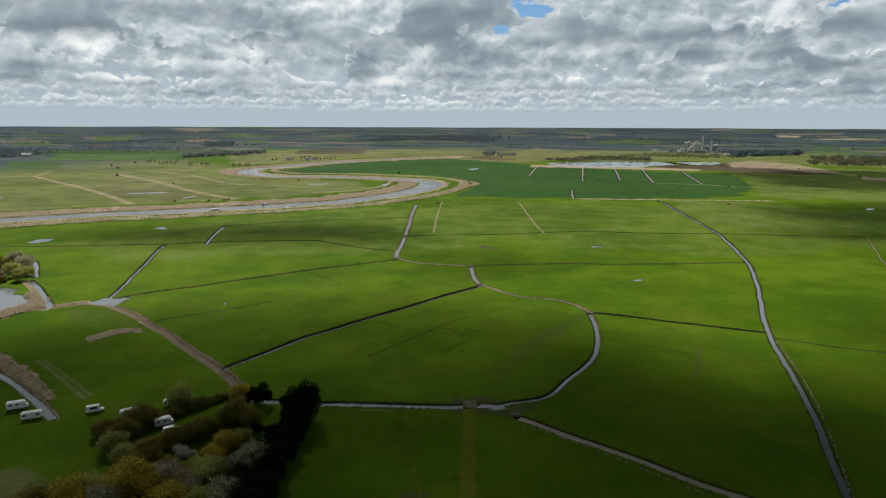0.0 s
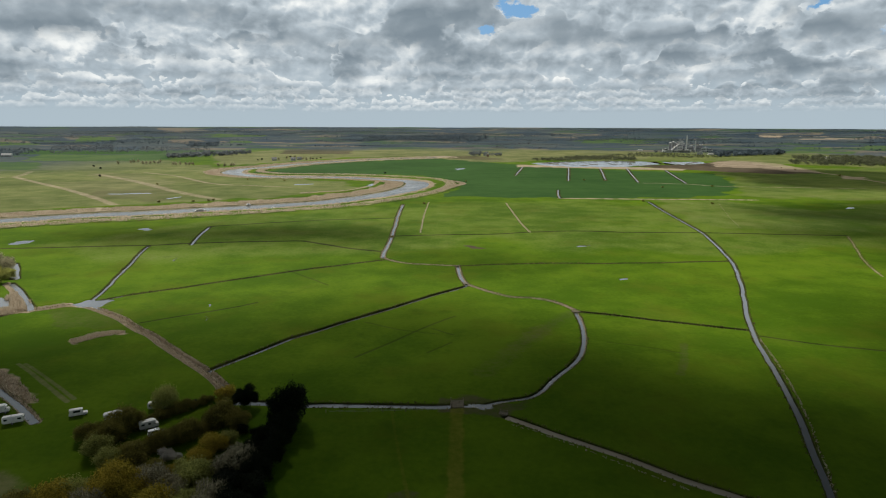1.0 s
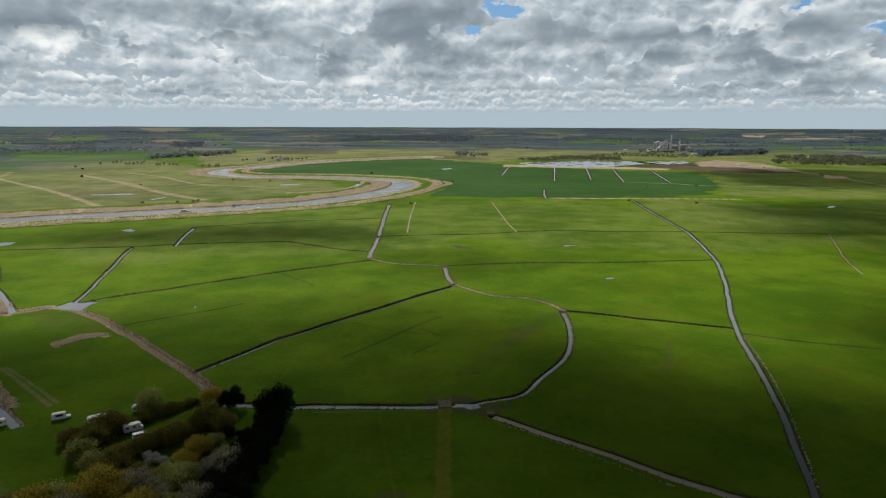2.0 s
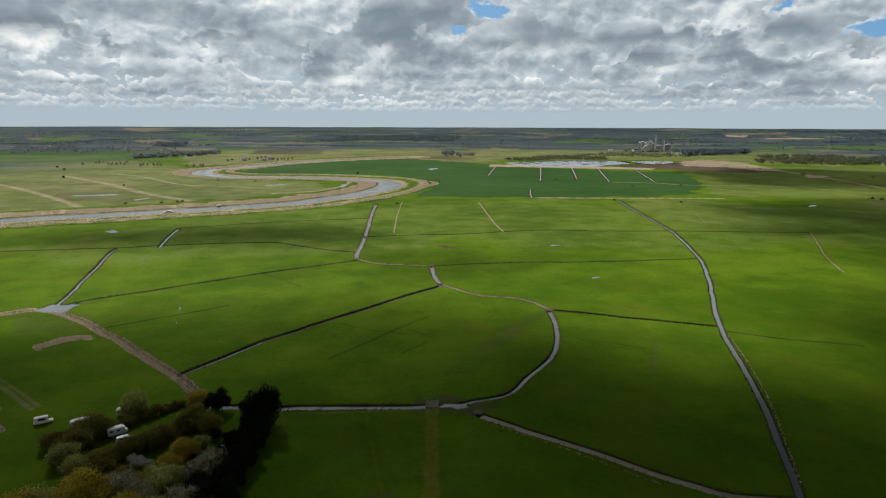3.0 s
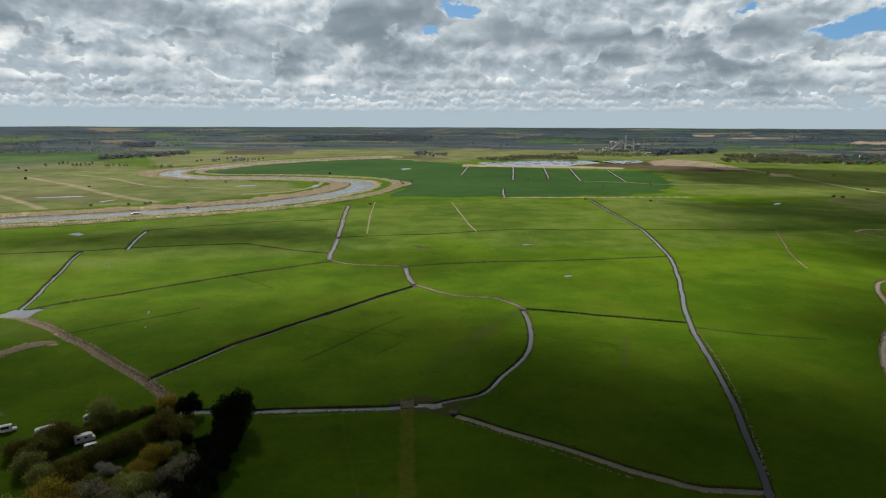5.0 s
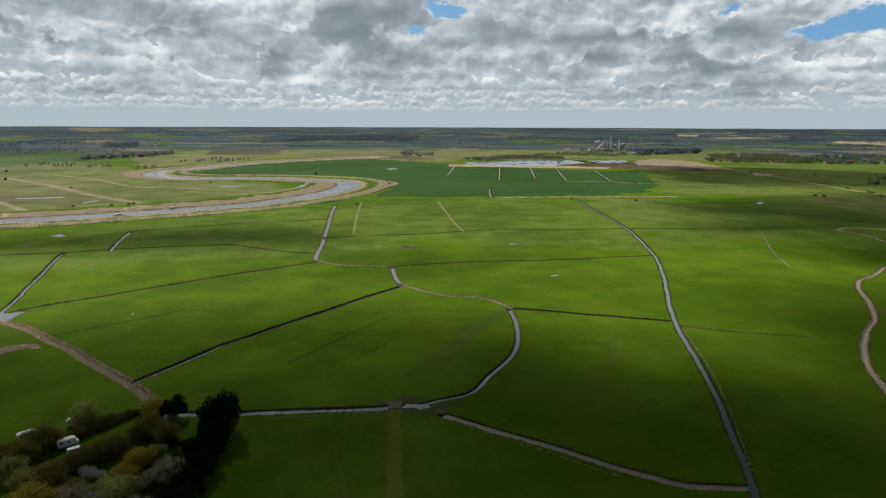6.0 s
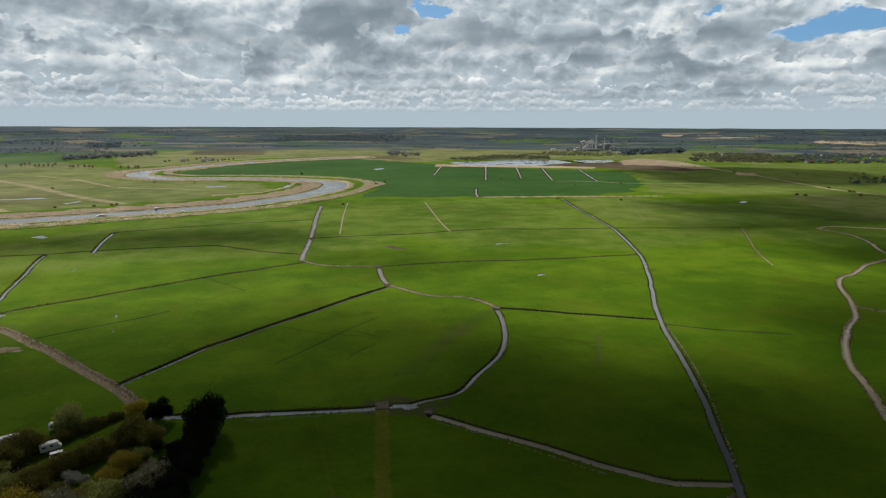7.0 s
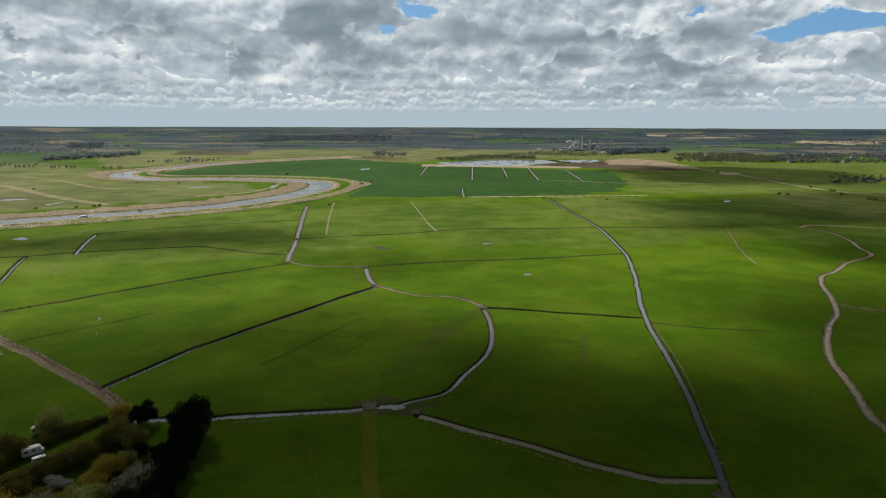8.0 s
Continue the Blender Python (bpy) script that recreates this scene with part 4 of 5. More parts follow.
def tree(name, label, mat, height, lobes, count, size, long=1.0, seed=1, rise=0.0, limbs=7, fray=0.16):
    """A tapered trunk with limbs, and a crown of many separate leaves."""
    rng = random.Random(seed)
    root = thing(name, label, "tree" if height > 3 else "shrub")
    bm = bmesh.new()
    r = 0.018 * height + 0.05
    tube(bm, (0, 0, -0.2), (0.1, 0.05, height * 0.35), r, r * 0.75)
    tube(bm, (0.1, 0.05, height * 0.35), (0.0, 0.2, height * 0.75), r * 0.75, r * 0.3, 6)
    for k in range(limbs):
        lob = lobes[k % len(lobes)]
        a = Vector((0.08, 0.05, height * rng.uniform(0.15, 0.45)))
        b = Vector(lob[:3]) + Vector((rng.uniform(-0.4, 0.4) * lob[3], rng.uniform(-0.4, 0.4) * lob[3], rng.uniform(-0.3, 0.5) * lob[4]))
        mid = (a + b) / 2 + Vector((0, 0, 0.06 * height))
        tube(bm, a, mid, r * 0.4, r * 0.25, 5)
        tube(bm, mid, b, r * 0.25, r * 0.06, 5)
    part("trunk", bm, M_BARK, root)
    co, f = leaf_cloud(lobes, count, size, long, seed, rise, fray)
    part_mesh("crown", sheet("crown", co, f, mat, False), root)
    return root


def lobed(height, radius, n, seed, low=0.25):
    rng = random.Random(seed)
    res = [(0, 0, height * 0.62, radius * 0.6, height * 0.36)]
    for k in range(n):
        a = k * 2.399 + rng.uniform(-0.4, 0.4)
        q = rng.uniform(0.45, 0.75)
        z = height * rng.uniform(low + 0.1, 0.8)
        s = radius * rng.uniform(0.32, 0.5)
        res.append((math.cos(a) * radius * q, math.sin(a) * radius * q, max(z, s * 0.8), s, min(s * rng.uniform(0.7, 1.0), height - z if z < height * 0.8 else s)))
    return res


TREES, PLANTED = {}, []


def proto(kind, variants):
    TREES[kind] = variants


def plant(kind, x, y, size=1.0, tall=1.0, turned=None, label="", group=""):
    """Sets a copy of one tree of a kind on the ground; the first of each variant is used up first."""
    rng = random.Random(int(x * 7 + y * 13))
    v = TREES[kind][rng.randrange(len(TREES[kind]))]
    m = at(x, y, 0, rng.uniform(0, 360) if turned is None else turned, size, tall)
    if v not in PLANTED:
        PLANTED.append(v)
        v.matrix_basis = m
        ob = v
    else:
        sc = v.scale.copy()
        v.scale = (1, 1, 1)
        ob = copy_thing(v, m)
        v.scale = sc
    return tagged(ob, label, "", group)


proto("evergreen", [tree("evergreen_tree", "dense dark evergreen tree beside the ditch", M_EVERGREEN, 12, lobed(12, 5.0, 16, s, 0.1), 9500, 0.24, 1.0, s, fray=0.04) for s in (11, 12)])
proto("willow", [tree("willow", "yellow-green catkin willow at the marsh edge", M_WILLOW, 8, lobed(8, 4.6, 14, s, 0.05), 8000, 0.17, 1.5, s, 0.6) for s in (21, 22)])
proto("sallow", [tree("sallow_tree", "pale olive sallow coming into leaf", M_SALLOW, 7, lobed(7, 3.8, 13, s, 0.05), 7000, 0.16, 1.5, s, 0.5) for s in (31, 32)])
proto("scrub", [tree("hawthorn_bush", "brown-green hawthorn bush in a hedge", M_SCRUB, 5, lobed(5, 3.2, 12, s, 0.0), 6000, 0.16, 1.2, s, 0.3) for s in (41, 42)])
proto("bare", [tree("bare_tree", "grey leafless tree of fine twigs", M_TWIG, 7, lobed(7, 3.8, 14, s, 0.1), 3200, 0.10, 4.5, s, 0.9, 14) for s in (51, 52)])
proto("blossom", [tree("blackthorn_bush", "blackthorn bush in white blossom", M_BLOSSOM, 3, lobed(3, 2.2, 9, 61, 0.0), 3500, 0.12, 1.0, 61)])
proto("far_dark", [tree("field_tree", "small dark tree far across the marsh", M_EVERGREEN, 9, lobed(9, 4.0, 7, s, 0.1), 700, 0.6, 1.0, s, 0, 3) for s in (71, 72)])
proto("far_bare", [tree("field_tree", "thin grey leafless tree far across the marsh", M_TWIG, 11, lobed(11, 3.6, 8, s, 0.15), 420, 0.32, 3.0, s, 0.8, 6) for s in (81, 82)])
proto("far_bush", [tree("field_bush", "low dark bush on the marsh", M_SCRUB, 3, lobed(3, 2.4, 6, s, 0.0), 500, 0.35, 1.0, s, 0, 2) for s in (91,)])

# the wooded corner below the camera
for kind, x, y, size, tall in (
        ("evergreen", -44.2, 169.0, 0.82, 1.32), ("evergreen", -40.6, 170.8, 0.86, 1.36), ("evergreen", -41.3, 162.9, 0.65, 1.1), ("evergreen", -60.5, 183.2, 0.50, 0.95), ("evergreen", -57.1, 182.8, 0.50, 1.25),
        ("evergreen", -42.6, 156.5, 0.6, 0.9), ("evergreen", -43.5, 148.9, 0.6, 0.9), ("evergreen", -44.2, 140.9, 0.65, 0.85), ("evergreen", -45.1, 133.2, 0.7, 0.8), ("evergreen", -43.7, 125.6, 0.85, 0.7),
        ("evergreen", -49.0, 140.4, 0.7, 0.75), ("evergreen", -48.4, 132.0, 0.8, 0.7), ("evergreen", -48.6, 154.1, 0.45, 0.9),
        # more evergreens packed in, standing for the black shade between the trees
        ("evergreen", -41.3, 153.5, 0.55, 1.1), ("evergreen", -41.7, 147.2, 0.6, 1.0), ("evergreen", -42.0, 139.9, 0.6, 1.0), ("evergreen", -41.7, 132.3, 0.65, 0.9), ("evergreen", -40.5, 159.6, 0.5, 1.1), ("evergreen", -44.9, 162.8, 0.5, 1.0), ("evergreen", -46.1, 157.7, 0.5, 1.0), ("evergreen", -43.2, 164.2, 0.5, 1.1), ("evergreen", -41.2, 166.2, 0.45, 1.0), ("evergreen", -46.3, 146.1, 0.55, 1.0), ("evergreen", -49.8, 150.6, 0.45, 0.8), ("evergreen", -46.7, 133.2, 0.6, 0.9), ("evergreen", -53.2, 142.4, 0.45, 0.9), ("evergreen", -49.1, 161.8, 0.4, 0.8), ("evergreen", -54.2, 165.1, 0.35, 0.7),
        ("willow", -66.5, 187.8, 0.75, 0.8), ("scrub", -61.7, 173.2, 1.25, 1.2), ("scrub", -57.2, 169.6, 1.1, 1.1), ("scrub", -65.0, 171.0, 0.9, 0.8),
        ("willow", -59.1, 155.5, 0.85, 0.75), ("sallow", -57.0, 158.6, 0.8, 0.8), ("willow", -60.9, 149.6, 0.75, 0.7), ("bare", -48.7, 144.2, 1.05, 1.0), ("bare", -51.1, 140.4, 1.0, 1.0), ("bare", -51.9, 149.7, 0.8, 0.9),
        ("sallow", -57.5, 137.4, 1.15, 1.0), ("sallow", -61.1, 140.3, 0.9, 0.9), ("willow", -65.2, 143.4, 0.6, 0.7), ("bare", -65.2, 134.9, 1.1, 1.0), ("bare", -69.9, 137.8, 0.9, 0.9), ("bare", -60.5, 132.0, 1.0, 0.9),
        ("willow", -74.8, 134.9, 1.15, 1.0), ("willow", -76.7, 131.9, 1.1, 1.0), ("willow", -70.4, 131.9, 0.9, 0.9), ("sallow", -83.6, 148.1, 1.0, 0.8), ("sallow", -90.3, 153.8, 1.0, 0.85), ("scrub", -97.7, 163.2, 1.1, 0.9),
        ("scrub", -89.6, 167.3, 1.2, 1.3), ("scrub", -87.1, 169.4, 1.0, 1.2), ("scrub", -91.1, 163.9, 1.0, 1.2), ("sallow", -83.0, 181.4, 1.1, 1.05), ("scrub", -79.0, 179.5, 0.7, 0.7), ("evergreen", -75.2, 184.8, 0.28, 0.55),
        ("blossom", -70.7, 152.2, 1.05, 0.8), ("blossom", -68.1, 151.6, 0.8, 0.8), ("scrub", -70.6, 144.1, 1.0, 0.9), ("scrub", -77.0, 146.8, 1.1, 0.9), ("sallow", -83.5, 130.7, 1.2, 0.9), ("willow", -85.6, 127.4, 1.1, 0.9),
        ("scrub", -94.7, 127.4, 1.3, 1.0), ("bare", -50.9, 127.6, 1.1, 1.0), ("sallow", -55.3, 125.5, 1.1, 1.0), ("willow", -62.0, 124.4, 1.1, 1.0), ("bare", -77.3, 124.4, 1.1, 1.0), ("scrub", -90.2, 132.9, 1.0, 0.8)):
    plant(kind, x, y, size, tall, group="trees of the wooded corner")

# hedges of the camp field, each bush its own
for line, kind, gap, size in (([(-84.8, 170.8), (-82.2, 174.5), (-78.6, 178.7), (-74.8, 182.7), (-71.2, 186.5)], "scrub", 2.6, 0.55),
                              ([(-80.2, 150.4), (-76.8, 154.8), (-73.2, 159.1), (-69.9, 163.0), (-66.0, 167.1), (-63.7, 170.2)], "scrub", 2.6, 0.9),
                              ([(-92.7, 156.8), (-91.2, 160.0), (-89.3, 162.6)], "scrub", 2.8, 0.8)):
    pts = glide(line, gap)
    for k, (x, y) in enumerate(pts):
        plant(kind, x + random.uniform(-0.5, 0.5), y + random.uniform(-0.5, 0.5), size * random.uniform(0.6, 1.3), random.uniform(0.75, 1.25), group="hedge bushes")

# trees round the reed pond
for kind, x, y, size, tall in (
        ("sallow", -241.9, 341.3, 1.15, 1.0), ("sallow", -252.5, 350.6, 1.2, 1.05), ("bare", -257.4, 367.8, 1.25, 1.1), ("bare", -271.0, 380.1, 1.2, 1.1), ("sallow", -245.4, 353.4, 0.9, 1.0),
        ("scrub", -273.0, 373.7, 1.2, 1.0), ("scrub", -283.4, 379.9, 1.4, 1.1), ("scrub", -250.5, 337.3, 0.9, 0.9), ("bare", -263.8, 380.2, 1.0, 1.0), ("sallow", -253.3, 331.0, 1.2, 1.0), ("scrub", -289.1, 405.5, 1.0, 0.8)):
    plant(kind, x, y, size, tall, group="trees by the reed pond")

# scattered trees far over the marsh
for k, (x, y) in enumerate([(-697, 1400), (-689, 1443), (-692, 1465), (-683, 1466), (-643, 1402), (-636, 1403), (-627, 1403), (-627, 1424), (-610, 1404), (-632, 1468), (-561, 1366), (-555, 1366), (-554, 1386), (-534, 1368), (-526, 1368), (-519, 1368), (-452, 1333), (-433, 1316), (-425, 1334), (-414, 1317), (-382, 1579), (-374, 1634), (-358, 1634), (-322, 1583), (-308, 1558), (-303, 1584)]):
    plant("far_bare", x, y, 0.85, 1.0, group="line of bare trees")
for x, y in [(-434, 1576), (-431, 1603), (-387, 1690), (-384, 1721), (-378, 1752), (-306, 1637), (-297, 1638), (-291, 1667), (-660, 1253), (-709, 1321), (-82, 1143), (-567, 1072)]:
    plant("far_dark", x, y, 0.6, 0.75, group="dark field trees")
for x, y in [(-313, 713), (-276, 720), (-260, 726), (-257, 732), (-297, 1013), (-233, 994), (-408, 930), (-316, 1190), (-321, 1252), (-6, 700), (-30.3, 490.2), (342, 893), (421, 904), (256, 1012), (289, 1002), (41, 983), (59, 984), (255, 723), (327, 698), (761, 1318), (761, 1267), (747, 1098)]:
    plant("far_bush", x, y, 0.8, 0.8, group="marsh bushes")
for x, y in [(752, 1112), (835, 1042), (695, 799), (686, 751), (686, 744), (661, 704), (583, 723), (589, 715), (654, 654), (656, 648), (954, 972), (969, 970), (997, 979), (945, 1027), (973, 1038)]:
    plant("far_bush", x, y, 1.0, 0.9, group="marsh bushes")


for variants in TREES.values():
    for v in variants:
        if v not in PLANTED:
            for o in (*v.children_recursive, v):
                bpy.data.objects.remove(o)


# ---- woods and carr too far to count ----
def wood(name, label, spots, mat, height, seed, clump=22):
    """Far trees: each a loose crown of leaf clumps over a stem."""
    rng = np.random.RandomState(seed)
    P = np.array(spots)
    n = len(P)
    h = height * rng.uniform(0.6, 1.25, n)
    z = ground_z(P[:, 0], P[:, 1])
    d = rng.normal(size=(n, clump, 3))
    d /= np.linalg.norm(d, axis=2)[:, :, None]
    c = d * rng.uniform(0.5, 1.0, (n, clump, 1)) * np.stack([h * 0.42, h * 0.42, h * 0.42], 1)[:, None, :]
    c += np.stack([P[:, 0], P[:, 1], z + h * 0.52], 1)[:, None, :]
    s = (h * 0.26)[:, None, None]
    tri = [c + rng.normal(size=(n, clump, 3)) * s * (1.0, 1.0, 0.45) for k in range(3)]
    co = np.stack(tri, 2).reshape(-1, 3)
    f = np.arange(len(co)).reshape(-1, 3)
    return tagged(new(name, sheet(name, co, f, mat, False)), label, "woodland", kind="stuff")


def within(poly, count, seed):
    rng = np.random.RandomState(seed)
    P = np.array(poly, float)
    got = []
    while len(got) < count:
        q = rng.uniform(P.min(0), P.max(0))
        odd = False
        for (ax, ay), (bx, by) in zip(P, np.roll(P, -1, 0)):
            if (ay > q[1]) != (by > q[1]) and q[0] < (bx - ax) * (q[1] - ay) / (by - ay) + ax:
                odd = not odd
        if odd:
            got.append(q)
    return got


wood("carr", "dark green carr along the far mere", within([(259, 1616), (413, 1770), (521, 1809), (573, 1718), (551, 1606), (439, 1626), (309, 1567)], 420, 1), M_OLIVE, 6, 1)
wood("carr", "olive scrub round the factory", within([(523, 1878), (699, 2043), (795, 2050), (842, 1863), (846, 1765), (734, 1728), (644, 1784)], 320, 2), M_OLIVE, 5, 2)
wood("woodland", "bare trees among the factory buildings", within([(834, 2286), (1108, 2361), (1052, 2156), (969, 2062), (747, 2047)], 90, 21), M_HAZYBARE, 7, 21)
wood("woodland", "brown and olive wood on the valley side", within([(929, 1584), (1099, 1659), (1268, 1544), (1146, 1394), (969, 1368), (868, 1453)], 420, 3), M_OLIVE, 8, 3)
wood("woodland", "bare brown wood round the far village", within([(1242, 1677), (1543, 1755), (1757, 1656), (1399, 1315), (1164, 1321), (1117, 1398)], 380, 4), M_HAZYBARE, 9, 4)
wood("scrub_belt", "dark scrub on the far marsh", within([(804, 920), (901, 954), (961, 899), (893, 834), (784, 850)], 60, 5), M_HAZYWOOD, 5, 5)
wood("scrub_belt", "grey leafless scrub by the far mill", within([(126, 1963), (178, 2049), (221, 1858), (169, 1755), (125, 1817)], 46, 6), M_HAZYBARE, 9, 6)
wood("woodland", "dark winter wood on the western upland", within([(-1736, 2039), (-1521, 2371), (-1312, 2167), (-1113, 1706), (-1325, 1551)], 420, 7), M_HAZYWOOD, 6, 7)
wood("woodland", "bare brown wood beyond the green fields", within([(-1392, 2266), (-1079, 2610), (-851, 2430), (-757, 2162), (-889, 2014), (-1159, 1913)], 420, 8), M_HAZYBARE, 5, 8)
wood("woodland", "bare grey trees round far farmsteads", within([(-739, 1762), (-686, 1907), (-584, 2036), (-539, 1879), (-641, 1736), (-682, 1643)], 170, 9), M_HAZYBARE, 11, 9)
wood("woodland", "dark wood behind the factory", within([(949, 2061), (1257, 2171), (1110, 1916), (845, 1797)], 300, 10), M_HAZYWOOD, 12, 10)
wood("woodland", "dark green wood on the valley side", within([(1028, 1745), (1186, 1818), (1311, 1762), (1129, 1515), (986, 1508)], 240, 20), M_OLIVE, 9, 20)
wood("woodland", "dark wood among far fields, tinted blue with haze", within([(-989, 2546), (-1176, 3084), (-1019, 3041), (-866, 2558)], 260, 31), M_HAZYWOOD, 11, 31, 14)
wood("woodland", "dark winter wood at the valley edge", within([(-1175, 1642), (-1633, 2300), (-1490, 2174), (-1133, 1644)], 200, 32), M_HAZYWOOD, 7, 32, 14)
wood("woodland", "bare wood between green fields", within([(-1339, 2215), (-1565, 2650), (-1311, 2637), (-1126, 2233)], 300, 33), M_HAZYBARE, 6, 33, 14)
wood("woodland", "long dark wood below the skyline", within([(-388, 3289), (-349, 3790), (361, 3755), (279, 3337)], 900, 34), M_HAZYWOOD, 12, 34, 14)
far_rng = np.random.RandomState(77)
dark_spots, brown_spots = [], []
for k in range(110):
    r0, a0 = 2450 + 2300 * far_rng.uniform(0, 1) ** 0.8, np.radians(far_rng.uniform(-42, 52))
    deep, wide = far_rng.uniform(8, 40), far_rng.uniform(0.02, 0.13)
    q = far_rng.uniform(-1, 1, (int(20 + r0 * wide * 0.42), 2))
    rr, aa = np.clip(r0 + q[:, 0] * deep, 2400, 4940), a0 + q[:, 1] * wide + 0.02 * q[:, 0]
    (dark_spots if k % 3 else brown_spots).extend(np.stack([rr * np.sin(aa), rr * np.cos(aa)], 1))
wood("woodland", "dark woods on the far uplands, tinted blue with haze", dark_spots, M_HAZYWOOD, 8, 11, 10)
wood("woodland", "bare brown woods on the far uplands", brown_spots, M_HAZYBARE, 8, 12, 10)


# ---- reeds and sedge ----
def tufts(name, label, xy, height, width, mat, seed, blades=5):
    """Clumps of leaning blades standing on the ground."""
    rng = np.random.RandomState(seed)
    P = np.asarray(xy)
    n = len(P)
    z = ground_z(P[:, 0], P[:, 1])
    keep = z > -0.95
    P, z = P[keep], z[keep]
    n = len(P)
    if not n:
        return None
    a = rng.uniform(0, 6.283, (n, blades))
    h = height * rng.uniform(0.6, 1.2, (n, blades))
    base = np.stack([P[:, 0], P[:, 1], z - 0.1], 1)[:, None, :] + np.stack([np.cos(a), np.sin(a), a * 0], 2) * width * rng.uniform(0, 0.7, (n, blades, 1))
    side = np.stack([-np.sin(a), np.cos(a), a * 0], 2) * width * 0.42
    lean = np.stack([np.cos(a) * 0.28, np.sin(a) * 0.28, np.ones_like(a)], 2) * h[:, :, None]
    co = np.stack([base - side, base + side, base + lean + side * 0.35, base + lean - side * 0.35], 2).reshape(-1, 3)
    f = np.arange(len(co)).reshape(-1, 4)
    return tagged(new(name, sheet(name, co, f, mat, False)), label, "plants", kind="stuff")


def beside(line, near, far, per_metre, seed, left):
    rng = np.random.RandomState(seed)
    s = np.concatenate([[0], np.cumsum(np.linalg.norm(np.diff(line, axis=0), axis=1))])
    n = int(s[-1] * per_metre)
    u = rng.uniform(0, s[-1], n)
    c = np.stack([np.interp(u, s, line[:, 0]), np.interp(u, s, line[:, 1])], 1)
    t = np.stack([np.interp(u + 1, s, line[:, 0]), np.interp(u + 1, s, line[:, 1])], 1) - c
    t /= np.linalg.norm(t, axis=1)[:, None] + 1e-6
    off = rng.uniform(near, far, n) * (1 if left else -1)
    return c + np.stack([-t[:, 1], t[:, 0]], 1) * off[:, None]


for k, c in enumerate(CHANNELS):
    if not c["tuft"]:
        continue
    for left, w in ((True, c["reed_l"]), (False, c["reed_r"])):
        if w > 0.25:
            tufts("reeds", "dry tan reeds along a ditch", beside(c["line"], c["half"] * 0.8, c["half"] + w + 0.3, 2.0 + 3.2 * w, 100 + k, left),
                  0.4 + 0.10 * w, 0.26, M_REED, 200 + k, 4)
    if c["line"][:, 1].min() < 420:
        e = c["half"] + 0.6 * c["bank"]
        tufts("sedge", "dull sedge on a ditch bank", np.concatenate([beside(c["line"], e - 0.3, e + 0.7, 0.9, 300 + k, s) for s in (True, False)]), 0.5, 0.4, M_SEDGE, 400 + k, 4)
tufts("reeds", "broad tan reed beds on the river's far bank", beside(RIVER, RIVER_HALF + 4, 50, 9.0, 1, True), 0.9, 0.8, M_REED, 2, 4)
tufts("reeds", "tan reed margin on the river's near bank", beside(RIVER, RIVER_HALF + 2, 26, 2.0, 3, False), 0.9, 0.7, M_REED, 4, 4)
tufts("reeds", "tan reeds outside the flood bank", beside(RIVER, 43, 59, 4.0, 5, False), 1.1, 0.6, M_REED, 6, 4)
tufts("reeds", "tan reeds round the pond", within([(-228.1, 281.5), (-215.2, 286.3), (-219.7, 323.0), (-201.7, 303.2), (-192.5, 290.3), (-197.7, 284.6), (-204.0, 270.4), (-213.3, 262.1)], 2200, 7), 1.7, 0.4, M_REED, 8)
tufts("reeds", "tan reeds by the camp lane", within([(-198.2, 242.3), (-174.1, 228.3), (-155.3, 213.5), (-137.4, 198.5), (-126.8, 187.8), (-130.0, 186.9), (-144.5, 197.5), (-162.1, 211.3), (-186.9, 227.6)], 1000, 9), 0.75, 0.35, M_REED, 10)
tufts("reeds", "strip of tan reeds in the pasture", within([(-149.9, 246.3), (-144.2, 255.8), (-133.0, 258.2), (-131.1, 255.2), (-140.3, 248.5), (-145.6, 240.8)], 700, 11), 0.55, 0.3, M_REED, 12)
tufts("tussocks", "pale tussocks beside the near ditch", beside(glide([(24.9, 169.8), (35.2, 161.7), (45.6, 152.3), (55.0, 143.5), (64.4, 134.7)]), -0.4, 0.4, 1.6, 13, True), 0.35, 0.28, M_REED, 14)
tufts("tussocks", "pale tussocks beside the main drain", beside(glide([(139.5, 243.4), (130.2, 210.5), (121.2, 184.9), (113.1, 164.5), (105.2, 146.5), (99.4, 133.5)]), -0.3, 0.3, 2.0, 15, True), 0.4, 0.3, M_REED, 16)

# ---- built things ----
M_WHITE = plain("white_paint", (0.74, 0.74, 0.72), 0.45, 0.08, 2.0)
M_GLASS = plain("dark_glass", (0.03, 0.035, 0.04), 0.08, 0.2, 2.0)
M_TYRE = plain("tyre_rubber", (0.03, 0.03, 0.03), 0.85, 0.2, 6.0)
M_GREY = plain("grey_metal", (0.42, 0.43, 0.44), 0.4, 0.15, 2.0, 0.4)
M_SILVER = plain("silver_paint", (0.50, 0.52, 0.54), 0.3, 0.08, 2.0, 0.5)
M_CLAD = plain("grey_cladding", (0.33, 0.34, 0.35), 0.6, 0.2, 0.15)
M_PALECLAD = plain("pale_cladding", (0.70, 0.70, 0.68), 0.6, 0.12, 0.15)
M_BRICK = plain("red_brick", (0.24, 0.15, 0.115), 0.85, 0.25, 0.8)
M_TILE = plain("clay_roof_tile", (0.20, 0.10, 0.07), 0.85, 0.3, 0.8)
M_SLATE = plain("slate_roof", (0.12, 0.12, 0.13), 0.6, 0.25, 0.8)
M_TIMBER = plain("weathered_timber", (0.24, 0.19, 0.14), 0.85, 0.3, 3.0, 0.0, 0.01)
